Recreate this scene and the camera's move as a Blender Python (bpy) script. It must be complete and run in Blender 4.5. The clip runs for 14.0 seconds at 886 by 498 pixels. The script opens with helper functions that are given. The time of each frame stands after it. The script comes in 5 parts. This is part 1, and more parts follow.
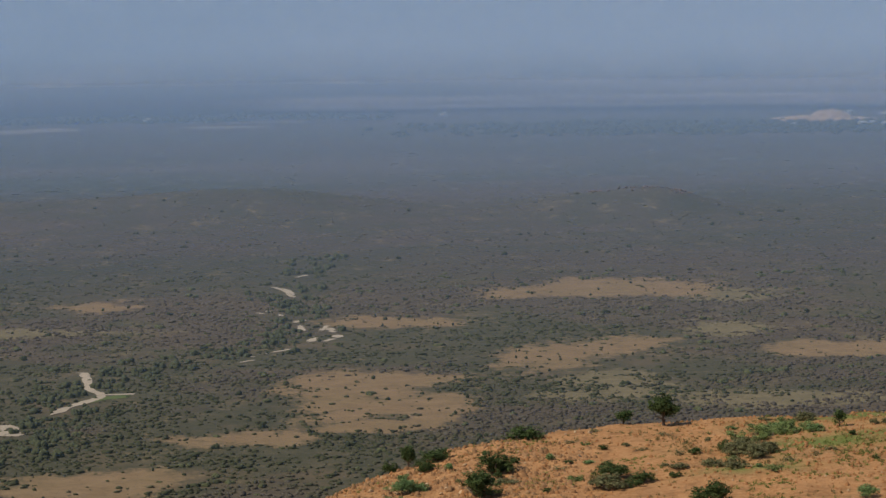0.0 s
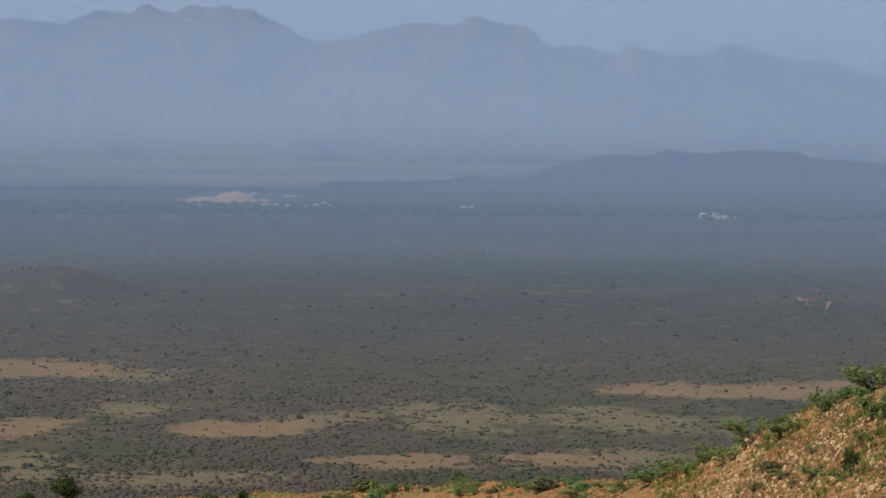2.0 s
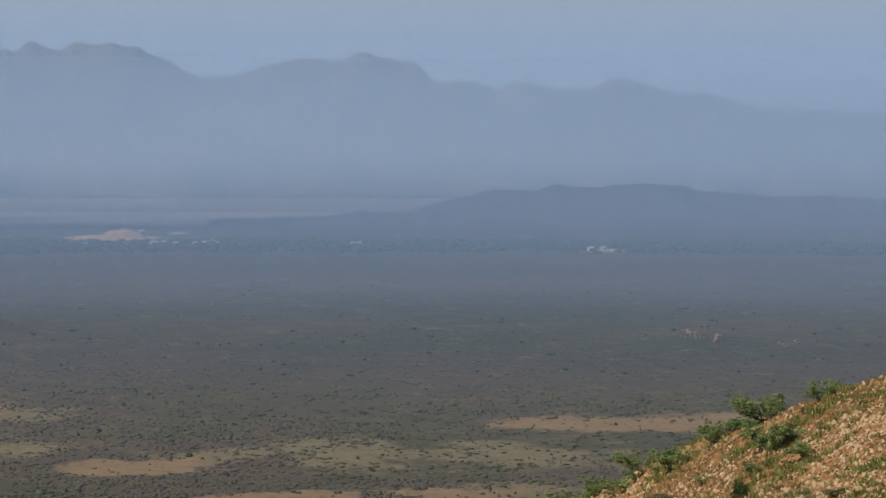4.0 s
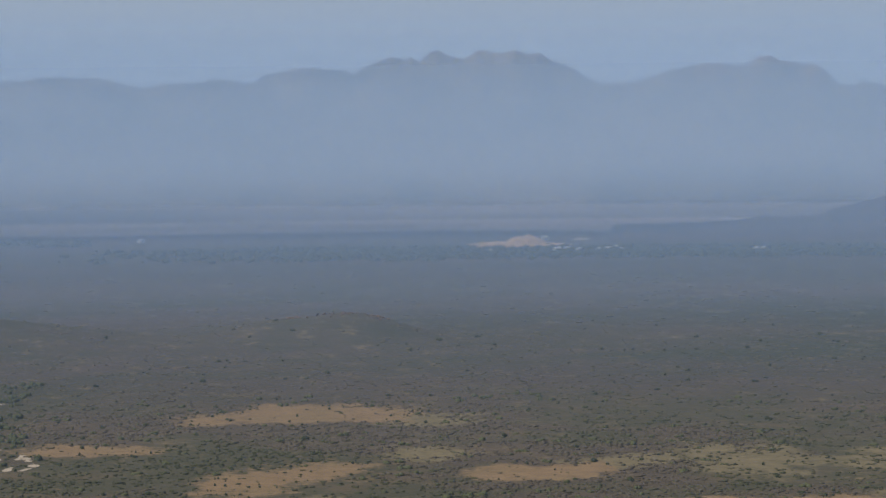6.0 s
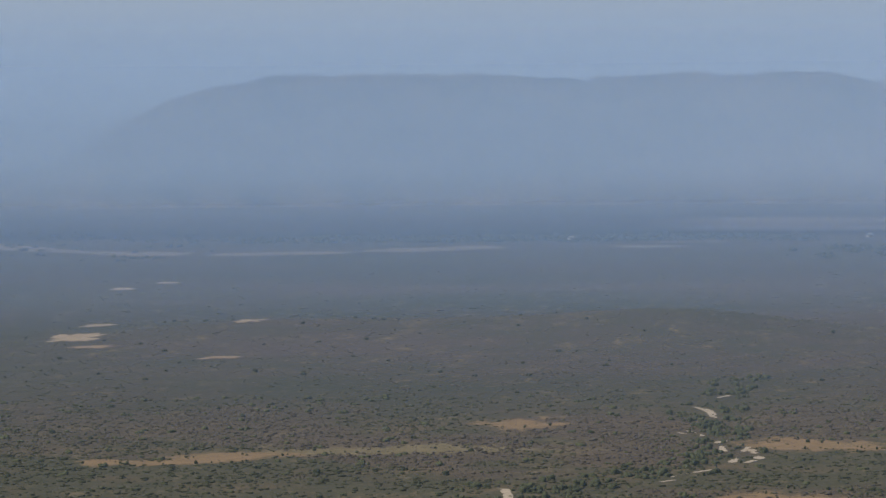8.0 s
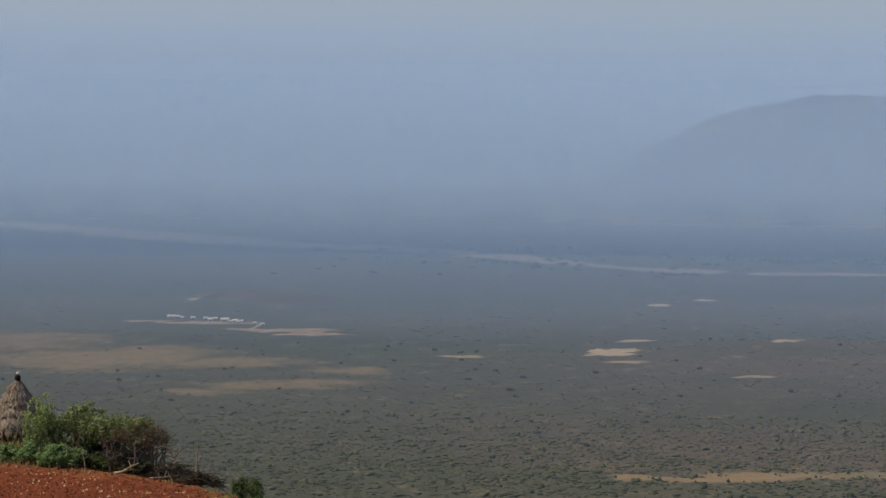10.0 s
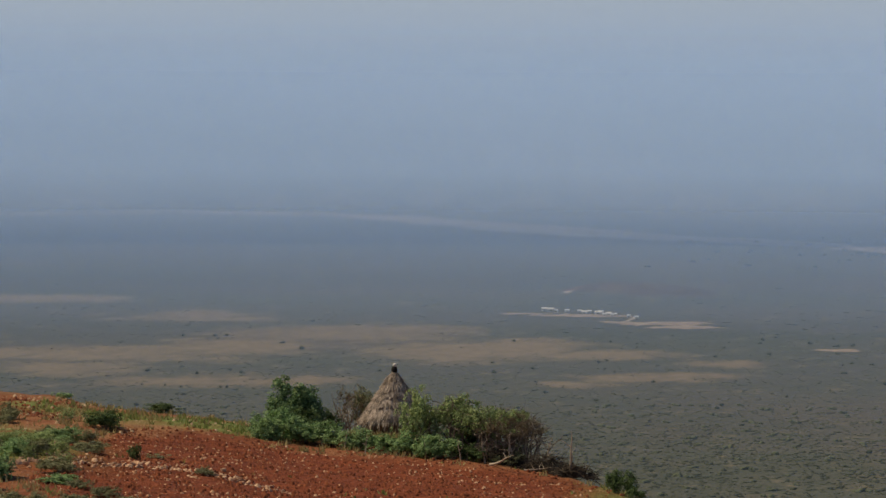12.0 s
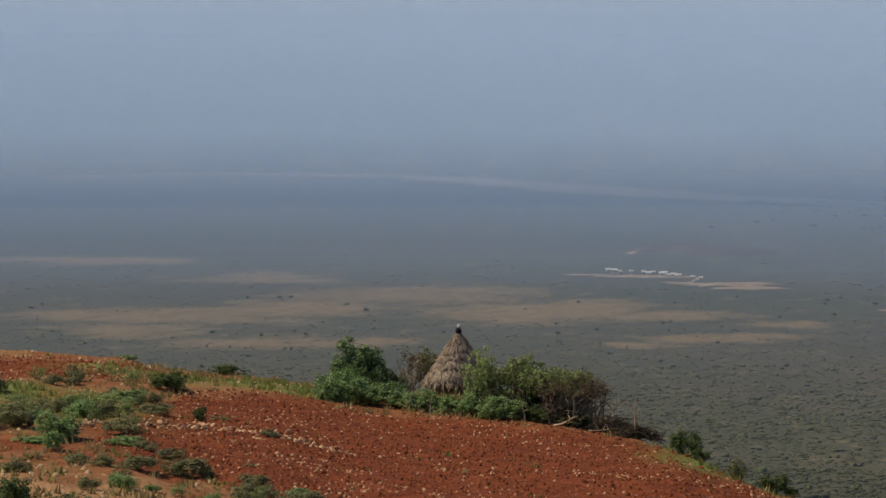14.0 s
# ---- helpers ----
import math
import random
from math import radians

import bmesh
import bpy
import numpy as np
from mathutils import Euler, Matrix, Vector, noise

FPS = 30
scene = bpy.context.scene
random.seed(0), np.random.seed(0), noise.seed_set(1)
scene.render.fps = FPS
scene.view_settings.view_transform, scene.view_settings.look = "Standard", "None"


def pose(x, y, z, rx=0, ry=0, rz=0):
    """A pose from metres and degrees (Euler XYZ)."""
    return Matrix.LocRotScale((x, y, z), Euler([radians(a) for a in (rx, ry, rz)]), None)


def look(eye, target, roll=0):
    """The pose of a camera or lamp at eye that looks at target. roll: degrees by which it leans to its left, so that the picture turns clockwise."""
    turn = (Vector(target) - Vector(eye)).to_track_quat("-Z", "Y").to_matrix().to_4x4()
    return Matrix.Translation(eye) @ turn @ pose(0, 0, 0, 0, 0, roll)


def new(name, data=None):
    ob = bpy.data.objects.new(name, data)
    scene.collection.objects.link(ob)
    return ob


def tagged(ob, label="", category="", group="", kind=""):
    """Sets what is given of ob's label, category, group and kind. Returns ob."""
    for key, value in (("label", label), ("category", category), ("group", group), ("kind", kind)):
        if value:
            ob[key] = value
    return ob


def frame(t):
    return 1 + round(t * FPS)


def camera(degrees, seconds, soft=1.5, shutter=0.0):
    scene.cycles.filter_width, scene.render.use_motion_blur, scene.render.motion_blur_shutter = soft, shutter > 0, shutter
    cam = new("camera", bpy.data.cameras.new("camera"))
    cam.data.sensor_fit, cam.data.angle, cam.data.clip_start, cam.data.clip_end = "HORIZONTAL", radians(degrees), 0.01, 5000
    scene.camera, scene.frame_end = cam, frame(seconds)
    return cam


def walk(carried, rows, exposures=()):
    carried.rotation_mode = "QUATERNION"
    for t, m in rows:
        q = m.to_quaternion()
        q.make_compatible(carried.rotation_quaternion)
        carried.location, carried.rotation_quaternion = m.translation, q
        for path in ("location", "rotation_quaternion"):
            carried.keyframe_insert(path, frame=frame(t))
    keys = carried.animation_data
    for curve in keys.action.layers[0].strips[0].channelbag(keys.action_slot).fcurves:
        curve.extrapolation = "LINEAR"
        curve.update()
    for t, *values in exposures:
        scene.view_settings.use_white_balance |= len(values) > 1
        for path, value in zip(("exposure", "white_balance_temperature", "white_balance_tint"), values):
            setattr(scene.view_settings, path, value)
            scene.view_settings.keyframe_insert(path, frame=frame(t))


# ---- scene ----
EYE = 120.0
cam = camera(18.0, 14.0, soft=1.45)
# seconds, turn to the right, tilt and lean in degrees; the camera stands on the hilltop and pans
TURNS = [
    (0.0, 4.007, -5.022, -0.668),
    (0.5, 7.357, -4.523, -0.125),
    (1.0, 10.516, -4.060, 0.155),
    (1.5, 13.464, -3.683, 0.416),
    (2.0, 16.196, -3.373, 0.572),
    (2.2, 17.235, -3.262, 0.559),
    (2.6, 18.770, -3.080, 0.533),
    (3.0, 19.470, -2.927, 0.462),
    (3.4, 19.473, -2.798, 0.360),
    (3.8, 18.919, -2.686, 0.240),
    (4.3, 17.654, -2.558, 0.085),
    (4.5, 17.000, -2.518, 0.022),
    (5.0, 15.273, -2.476, -0.093),
    (5.5, 13.082, -2.468, -0.304),
    (6.0, 10.217, -2.495, -0.546),
    (6.5, 6.706, -2.535, -0.769),
    (7.0, 2.740, -2.551, -0.833),
    (7.5, -1.125, -2.551, -0.740),
    (8.0, -4.631, -2.500, -0.461),
    (8.2, -5.938, -2.461, -0.279),
    (8.7, -8.934, -2.357, 0.061),
    (9.2, -11.663, -2.256, 0.299),
    (9.8, -14.668, -2.161, 0.490),
    (10.3, -17.017, -2.126, 0.601),
    (10.5, -17.896, -2.127, 0.638),
    (11.0, -19.930, -2.150, 0.489),
    (11.5, -21.769, -2.211, 0.344),
    (12.0, -23.280, -2.335, 0.210),
    (12.5, -24.217, -2.537, 0.119),
    (13.0, -24.587, -2.809, 0.102),
    (13.5, -24.588, -3.054, 0.063),
    (14.0, -24.587, -3.129, -0.037),
]
walk(cam, [(t, pose(0, 0, EYE, 90 + tilt, 0, -turn) @ pose(0, 0, 0, 0, 0, lean)) for t, turn, tilt, lean in TURNS],
     [(0.0, -0.02, 6650, 10), (2.2, 0.0, 6720, 10), (4.3, 0.02, 6680, 10), (8.2, 0.05, 6650, 10), (10.3, 0.09, 7020, 10), (14.0, 0.11, 7300, 11)])

# ---- light ----
SUN_AZ, SUN_EL = -102.0, 50.0
world = bpy.data.worlds.new("sky")
scene.world = world
world.use_nodes = True
wt = world.node_tree
sky = wt.nodes.new("ShaderNodeTexSky")
sky.sky_type = "NISHITA"
sky.sun_disc = False
sky.sun_elevation = radians(SUN_EL)
sky.sun_rotation = radians(SUN_AZ)
sky.altitude = 1400
sky.air_density, sky.dust_density, sky.ozone_density = 1.15, 0.7, 5.5
# dusty air whitens the sky evenly all round the horizon
where = wt.nodes.new("ShaderNodeTexCoord")
height = wt.nodes.new("ShaderNodeSeparateXYZ")
wt.links.new(where.outputs["Generated"], height.inputs[0])
dusty = wt.nodes.new("ShaderNodeMapRange")
dusty.interpolation_type = "SMOOTHSTEP"
for slot, value in enumerate((0.09, 0.40, 0.97, 0.0)):
    dusty.inputs[slot + 1].default_value = value
wt.links.new(height.outputs["Z"], dusty.inputs[0])
cast = wt.nodes.new("ShaderNodeMix")
cast.data_type = "RGBA"
wt.links.new(dusty.outputs[0], cast.inputs["Factor"])
wt.links.new(sky.outputs["Color"], cast.inputs["A"])
cast.inputs["B"].default_value = (4.95, 6.2, 8.1, 1)
wt.links.new(cast.outputs["Result"], wt.nodes["Background"].inputs["Color"])
wt.nodes["Background"].inputs["Strength"].default_value = 0.061
sun_data = bpy.data.lights.new("sun", "SUN")
sun_data.energy, sun_data.angle, sun_data.color = 3.4, radians(0.6), (1.0, 0.865, 0.645)
sun = new("sun", sun_data)
sa, se = radians(SUN_AZ), radians(SUN_EL)
sun.matrix_world = look((math.sin(sa) * math.cos(se) * 300, math.cos(sa) * math.cos(se) * 300, math.sin(se) * 300 + EYE), (0, 0, EYE))
scene.view_settings.exposure = 0.0


# ---- materials ----
def mat(name, rough=0.9):
    m = bpy.data.materials.new(name)
    m.use_nodes = True
    nt = m.node_tree
    b = nt.nodes["Principled BSDF"]
    b.inputs["Roughness"].default_value = rough
    b.inputs["Specular IOR Level"].default_value = 0.2
    return m, nt, b


def tex(nt, scale, detail=4.0, rough=0.6, coords=None, stretch=None):
    """A noise texture on object coordinates, in cycles per metre."""
    n = nt.nodes.new("ShaderNodeTexNoise")
    n.inputs["Scale"].default_value = scale
    n.inputs["Detail"].default_value = detail
    n.inputs["Roughness"].default_value = rough
    if coords is None:
        tc = nt.nodes.new("ShaderNodeTexCoord")
        coords = tc.outputs["Object"]
    if stretch:
        mp = nt.nodes.new("ShaderNodeMapping")
        mp.inputs["Scale"].default_value = stretch
        nt.links.new(coords, mp.inputs["Vector"])
        coords = mp.outputs["Vector"]
    nt.links.new(coords, n.inputs["Vector"])
    return n.outputs["Fac"]


def ramp(nt, fac, *stops):
    r = nt.nodes.new("ShaderNodeValToRGB")
    els = r.color_ramp.elements
    while len(els) < len(stops):
        els.new(0.5)
    for e, (p, c) in zip(els, stops):
        e.position, e.color = p, (*c, 1)
    nt.links.new(fac, r.inputs["Fac"])
    return r.outputs["Color"]


def grey(v):
    return (v, v, v)


def mix(nt, fac, a, b, mode="MIX"):
    n = nt.nodes.new("ShaderNodeMix")
    n.data_type, n.blend_type = "RGBA", mode
    for sock, v in ((n.inputs[0], fac), (n.inputs[6], a), (n.inputs[7], b)):
        if isinstance(v, (int, float)):
            sock.default_value = v
        elif isinstance(v, tuple):
            sock.default_value = (*v, 1)
        else:
            nt.links.new(v, sock)
    return n.outputs[2]


def bump(nt, b, height, strength, dist):
    n = nt.nodes.new("ShaderNodeBump")
    n.inputs["Strength"].default_value = strength
    n.inputs["Distance"].default_value = dist
    nt.links.new(height, n.inputs["Height"])
    nt.links.new(n.outputs["Normal"], b.inputs["Normal"])


def island(nt):
    return nt.nodes.new("ShaderNodeNewGeometry").outputs["Random Per Island"]


def attribute(nt, name):
    n = nt.nodes.new("ShaderNodeAttribute")
    n.attribute_name = name
    return n.outputs["Fac"]


def colour(nt, b, c):
    nt.links.new(c, b.inputs["Base Color"])


def ground_material():
    m, nt, b = mat("earth_and_dry_grass", 0.95)
    fine, mid, wide = tex(nt, 2.2, 6), tex(nt, 0.12, 5), tex(nt, 0.006, 5)
    # plain: grey brown litter and dry grass between the scrub
    mottle = ramp(nt, mix(nt, 0.5, tex(nt, 0.30, 6, 0.7), tex(nt, 0.09, 5, 0.7)), (0.38, grey(0)), (0.62, grey(1)))
    plain = mix(nt, attribute(nt, "grassy"), mix(nt, mottle, (0.078, 0.068, 0.057), (0.132, 0.110, 0.086)), mix(nt, mottle, (0.056, 0.064, 0.041), (0.106, 0.102, 0.066)))
    plain = mix(nt, ramp(nt, mix(nt, 0.5, wide, mid), (0.35, grey(0.0)), (0.65, grey(0.2))), plain, (0.100, 0.086, 0.070))
    streak = mix(nt, 0.4, tex(nt, 0.05, 8, 0.8, stretch=(1, 0.5, 1)), tex(nt, 0.22, 6, 0.8))

    def worn(key, lo, hi):
        n = nt.nodes.new("ShaderNodeMath")
        n.operation = "MULTIPLY_ADD"
        nt.links.new(streak, n.inputs[0])
        n.inputs[1].default_value = 4.0
        nt.links.new(attribute(nt, key), n.inputs[2])
        edge = nt.nodes.new("ShaderNodeMapRange")
        edge.inputs["From Min"].default_value, edge.inputs["From Max"].default_value = lo, hi
        nt.links.new(n.outputs[0], edge.inputs["Value"])
        return edge.outputs["Result"]

    bare = ramp(nt, tex(nt, 0.022, 6, 0.65), (0.52, grey(0)), (0.66, grey(0.6)))
    plain = mix(nt, bare, plain, ramp(nt, mid, (0.3, (0.135, 0.106, 0.074)), (0.7, (0.190, 0.146, 0.098))))
    # farther cover tone by distance; the haze step past the swells is painted in
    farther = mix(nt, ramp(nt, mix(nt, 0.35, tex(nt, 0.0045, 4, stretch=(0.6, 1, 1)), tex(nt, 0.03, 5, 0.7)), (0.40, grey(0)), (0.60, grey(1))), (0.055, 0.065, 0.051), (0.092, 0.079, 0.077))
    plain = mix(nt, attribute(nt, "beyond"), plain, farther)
    # pale far land, its base colour lifted to offset shade under the haze sheet
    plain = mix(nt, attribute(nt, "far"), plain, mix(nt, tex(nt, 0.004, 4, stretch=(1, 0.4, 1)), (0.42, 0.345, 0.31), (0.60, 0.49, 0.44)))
    plain = mix(nt, attribute(nt, "lush"), plain, mix(nt, mottle, (0.040, 0.052, 0.034), (0.074, 0.078, 0.052)))
    plain = mix(nt, worn("dry", 2.15, 2.8), plain, ramp(nt, mid, (0.3, (0.128, 0.107, 0.070)), (0.7, (0.236, 0.172, 0.108))))
    plain = mix(nt, worn("olive", 2.15, 2.6), plain, mix(nt, mottle, (0.140, 0.126, 0.078), (0.245, 0.210, 0.132)))
    tan = mix(nt, ramp(nt, tex(nt, 0.03, 4), (0.45, grey(0)), (0.65, grey(0.8))), ramp(nt, mid, (0.3, (0.225, 0.160, 0.096)), (0.7, (0.315, 0.228, 0.142))), ramp(nt, mid, (0.3, (0.205, 0.154, 0.088)), (0.7, (0.275, 0.208, 0.122))))
    tan = mix(nt, ramp(nt, tex(nt, 0.4, 6, 0.75), (0.5, grey(0)), (0.68, grey(0.5))), tan, (0.125, 0.104, 0.064))
    plain = mix(nt, worn("tan", 2.36, 2.72), plain, tan)
    # red soil tones; their dark noise stands in for shade between clods
    red = mix(nt, ramp(nt, mix(nt, 0.55, tex(nt, 4.5, 5, 0.7), tex(nt, 0.7, 5, 0.7)), (0.42, grey(0)), (0.60, grey(1))), ramp(nt, mid, (0.3, (0.115, 0.023, 0.008)), (0.7, (0.170, 0.039, 0.014))), ramp(nt, fine, (0.35, (0.205, 0.047, 0.016)), (0.65, (0.285, 0.081, 0.031))))
    orange = mix(nt, ramp(nt, fine, (0.35, grey(0)), (0.7, grey(1))), ramp(nt, mid, (0.3, (0.30, 0.140, 0.058)), (0.7, (0.50, 0.262, 0.122))), (0.56, 0.335, 0.17))
    orange = mix(nt, ramp(nt, tex(nt, 0.55, 6, 0.7), (0.5, grey(0)), (0.66, grey(0.65))), orange, (0.22, 0.115, 0.055))
    orange = mix(nt, attribute(nt, "stony"), orange, mix(nt, ramp(nt, fine, (0.35, grey(0)), (0.65, grey(1))), (0.185, 0.102, 0.046), (0.42, 0.262, 0.128)))
    grass = ramp(nt, fine, (0.3, (0.095, 0.150, 0.040)), (0.7, (0.195, 0.255, 0.075)))
    sand = ramp(nt, mid, (0.3, (0.36, 0.20, 0.105)), (0.7, (0.46, 0.28, 0.16)))
    c = mix(nt, attribute(nt, "orange"), plain, orange)
    c = mix(nt, attribute(nt, "red"), c, red)
    c = mix(nt, attribute(nt, "straw"), c, ramp(nt, fine, (0.3, (0.16, 0.135, 0.055)), (0.7, (0.36, 0.28, 0.13))))
    c = mix(nt, attribute(nt, "grass"), c, grass)
    c = mix(nt, attribute(nt, "path"), c, sand)
    colour(nt, b, c)
    bump(nt, b, fine, 0.9, 0.35)
    return m


def soil_material(name, dark, light, grain=0.5, green=None):
    m, nt, b = mat(name, 0.95)
    c = ramp(nt, tex(nt, 0.05, 6), (0.3, dark), (0.7, light))
    c = mix(nt, ramp(nt, tex(nt, grain, 5), (0.45, grey(0)), (0.75, grey(0.5))), c, tuple(v * 0.6 for v in dark))
    if green:
        c = mix(nt, ramp(nt, tex(nt, 0.03, 4), (0.45, grey(0)), (0.65, grey(0.8))), c, green)
    colour(nt, b, c)
    return m


def leaf_material(name, dark, mid_c, light):
    m, nt, b = mat(name, 0.7)
    c = ramp(nt, island(nt), (0.0, dark), (0.55, mid_c), (1.0, light))
    oi = nt.nodes.new("ShaderNodeObjectInfo").outputs["Random"]
    c = mix(nt, ramp(nt, oi, (0.0, grey(0.0)), (1.0, grey(0.35))), c, tuple(0.5 * (a + d) for a, d in zip(dark, (0.10, 0.09, 0.04))))
    colour(nt, b, c)
    tl = nt.nodes.new("ShaderNodeBsdfTranslucent")
    nt.links.new(c, tl.inputs["Color"])
    mx = nt.nodes.new("ShaderNodeMixShader")
    mx.inputs[0].default_value = 0.3
    nt.links.new(b.outputs[0], mx.inputs[1])
    nt.links.new(tl.outputs[0], mx.inputs[2])
    nt.links.new(mx.outputs[0], nt.nodes["Material Output"].inputs["Surface"])
    return m


def scrub_material(name):
    m, nt, b = mat(name, 0.9)
    where = mix(nt, 0.4, tex(nt, 0.008, 4), tex(nt, 0.05, 3))
    shift = nt.nodes.new("ShaderNodeMath")
    shift.operation = "MULTIPLY_ADD"
    nt.links.new(where, shift.inputs[0])
    shift.inputs[1].default_value = 0.9
    shift.inputs[2].default_value = -0.45
    both = nt.nodes.new("ShaderNodeMath")
    both.operation = "ADD"
    nt.links.new(shift.outputs[0], both.inputs[0])
    nt.links.new(attribute(nt, "tone"), both.inputs[1])
    c = ramp(nt, both.outputs[0], (0.0, (0.226, 0.196, 0.176)), (0.22, (0.240, 0.214, 0.184)), (0.42, (0.222, 0.212, 0.158)), (0.6, (0.182, 0.196, 0.120)), (0.8, (0.120, 0.148, 0.082)), (1.0, (0.115, 0.140, 0.075)))
    twig = tex(nt, 2.4, 5, 0.75)
    c = mix(nt, ramp(nt, twig, (0.40, grey(0.5)), (0.58, grey(0))), c, (0.140, 0.128, 0.105))
    colour(nt, b, c)
    bump(nt, b, twig, 0.5, 0.4)
    # light comes through the bare twigs
    tl = nt.nodes.new("ShaderNodeBsdfTranslucent")
    nt.links.new(c, tl.inputs["Color"])
    mx = nt.nodes.new("ShaderNodeMixShader")
    mx.inputs[0].default_value = 0.5
    nt.links.new(b.outputs[0], mx.inputs[1])
    nt.links.new(tl.outputs[0], mx.inputs[2])
    nt.links.new(mx.outputs[0], nt.nodes["Material Output"].inputs["Surface"])
    return m


def foliage_material(name, dark, light):
    """Leafy crowns seen from far off."""
    m, nt, b = mat(name, 0.85)
    clump = tex(nt, 1.6, 5, 0.75)
    c = mix(nt, ramp(nt, clump, (0.38, grey(0)), (0.62, grey(1))), dark, light)
    c = mix(nt, ramp(nt, island(nt), (0.0, grey(0)), (1.0, grey(0.5))), c, tuple(0.8 * u for u in light))
    colour(nt, b, c)
    bump(nt, b, clump, 0.8, 0.5)
    return m


def bark_material(name, dark, light):
    m, nt, b = mat(name, 0.9)
    h = tex(nt, 9, 5, stretch=(1, 1, 0.25))
    colour(nt, b, ramp(nt, h, (0.3, dark), (0.7, light)))
    bump(nt, b, h, 0.5, 0.02)
    return m


def stone_material(name, dark, light):
    m, nt, b = mat(name, 0.9)
    oi = nt.nodes.new("ShaderNodeObjectInfo").outputs["Random"]
    c = mix(nt, 0.5, ramp(nt, island(nt), (0.0, dark), (1.0, light)), ramp(nt, oi, (0.0, dark), (1.0, light)))
    h = tex(nt, 4, 5)
    c = mix(nt, ramp(nt, h, (0.4, grey(0)), (0.7, grey(0.5))), c, tuple(v * 0.55 for v in dark))
    colour(nt, b, c)
    bump(nt, b, h, 0.5, 0.05)
    return m


def haze_material(name, tint, amount, low, high, top0, top1):
    """A tinted sheet standing in for air haze: lets some light through, scatters the rest; thin near the ground,
    thinning out upwards.
    """
    m = bpy.data.materials.new(name)
    m.use_nodes = True
    nt = m.node_tree
    nt.nodes.remove(nt.nodes["Principled BSDF"])
    out = nt.nodes["Material Output"]
    geo = nt.nodes.new("ShaderNodeNewGeometry")
    sep = nt.nodes.new("ShaderNodeSeparateXYZ")
    nt.links.new(geo.outputs["Position"], sep.inputs[0])

    def span(a, bb, u, v):
        n = nt.nodes.new("ShaderNodeMapRange")
        n.interpolation_type = "SMOOTHSTEP"
        for i, x in enumerate((a, bb, u, v)):
            n.inputs[i + 1].default_value = x
        nt.links.new(sep.outputs["Z"], n.inputs[0])
        return n.outputs[0]

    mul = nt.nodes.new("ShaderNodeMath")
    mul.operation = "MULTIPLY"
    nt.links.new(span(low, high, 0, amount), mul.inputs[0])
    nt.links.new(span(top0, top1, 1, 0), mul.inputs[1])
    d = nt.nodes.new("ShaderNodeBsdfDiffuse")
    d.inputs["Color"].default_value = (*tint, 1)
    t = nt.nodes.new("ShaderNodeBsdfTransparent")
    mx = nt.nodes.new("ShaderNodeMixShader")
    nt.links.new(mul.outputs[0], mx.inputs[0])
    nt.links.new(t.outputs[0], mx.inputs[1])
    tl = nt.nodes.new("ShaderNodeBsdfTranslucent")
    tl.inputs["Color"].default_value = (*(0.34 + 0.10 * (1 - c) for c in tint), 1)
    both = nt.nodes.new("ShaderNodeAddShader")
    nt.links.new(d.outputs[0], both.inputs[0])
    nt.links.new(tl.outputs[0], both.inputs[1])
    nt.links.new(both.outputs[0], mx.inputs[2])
    nt.links.new(mx.outputs[0], out.inputs["Surface"])
    return m


def ridge_material(name, dark, light, scale):
    m, nt, b = mat(name, 0.95)
    c = ramp(nt, tex(nt, scale, 8, 0.65), (0.35, dark), (0.65, light))
    bare = ramp(nt, tex(nt, scale * 0.3, 5), (0.62, grey(0)), (0.72, grey(0.5)))
    colour(nt, b, mix(nt, bare, c, (0.24, 0.16, 0.11)))
    return m


EARTH = ground_material()
PALE = soil_material("pale_dust", (0.31, 0.25, 0.19), (0.43, 0.355, 0.275))
WORN = soil_material("worn_brown_ground", (0.24, 0.18, 0.13), (0.39, 0.30, 0.22), 0.15)
SAND = soil_material("river_sand", (0.38, 0.335, 0.28), (0.56, 0.495, 0.42))
BAND = soil_material("far_dry_land", (0.16, 0.14, 0.122), (0.335, 0.275, 0.232), 0.05)
SCRUB = scrub_material("thorn_scrub")
GREEN = leaf_material("green_leaves", (0.08, 0.155, 0.062), (0.22, 0.37, 0.15), (0.42, 0.57, 0.27))
DARK = leaf_material("dark_leaves", (0.04, 0.075, 0.028), (0.085, 0.14, 0.046), (0.15, 0.22, 0.08))
OLIVE = leaf_material("grey_green_leaves", (0.105, 0.12, 0.06), (0.24, 0.255, 0.135), (0.38, 0.37, 0.21))
LUSH = leaf_material("fresh_leaves", (0.045, 0.095, 0.045), (0.14, 0.245, 0.105), (0.33, 0.45, 0.22))
BARK = bark_material("grey_bark", (0.09, 0.07, 0.055), (0.24, 0.20, 0.16))
DEAD = bark_material("bleached_wood", (0.22, 0.17, 0.13), (0.46, 0.39, 0.31))
ROCK = stone_material("weathered_stone", (0.36, 0.23, 0.13), (0.64, 0.49, 0.33))
RUBBLE = stone_material("reddish_stone", (0.30, 0.125, 0.06), (0.70, 0.48, 0.32))
SPALL = stone_material("brown_spall", (0.22, 0.115, 0.055), (0.52, 0.34, 0.20))
SHALE = stone_material("dark_shale", (0.085, 0.062, 0.055), (0.24, 0.165, 0.14))
CRAG = stone_material("pale_crag", (0.15, 0.105, 0.08), (0.40, 0.29, 0.215))
SISAL = leaf_material("sisal_leaves", (0.06, 0.09, 0.05), (0.12, 0.15, 0.09), (0.20, 0.22, 0.14))
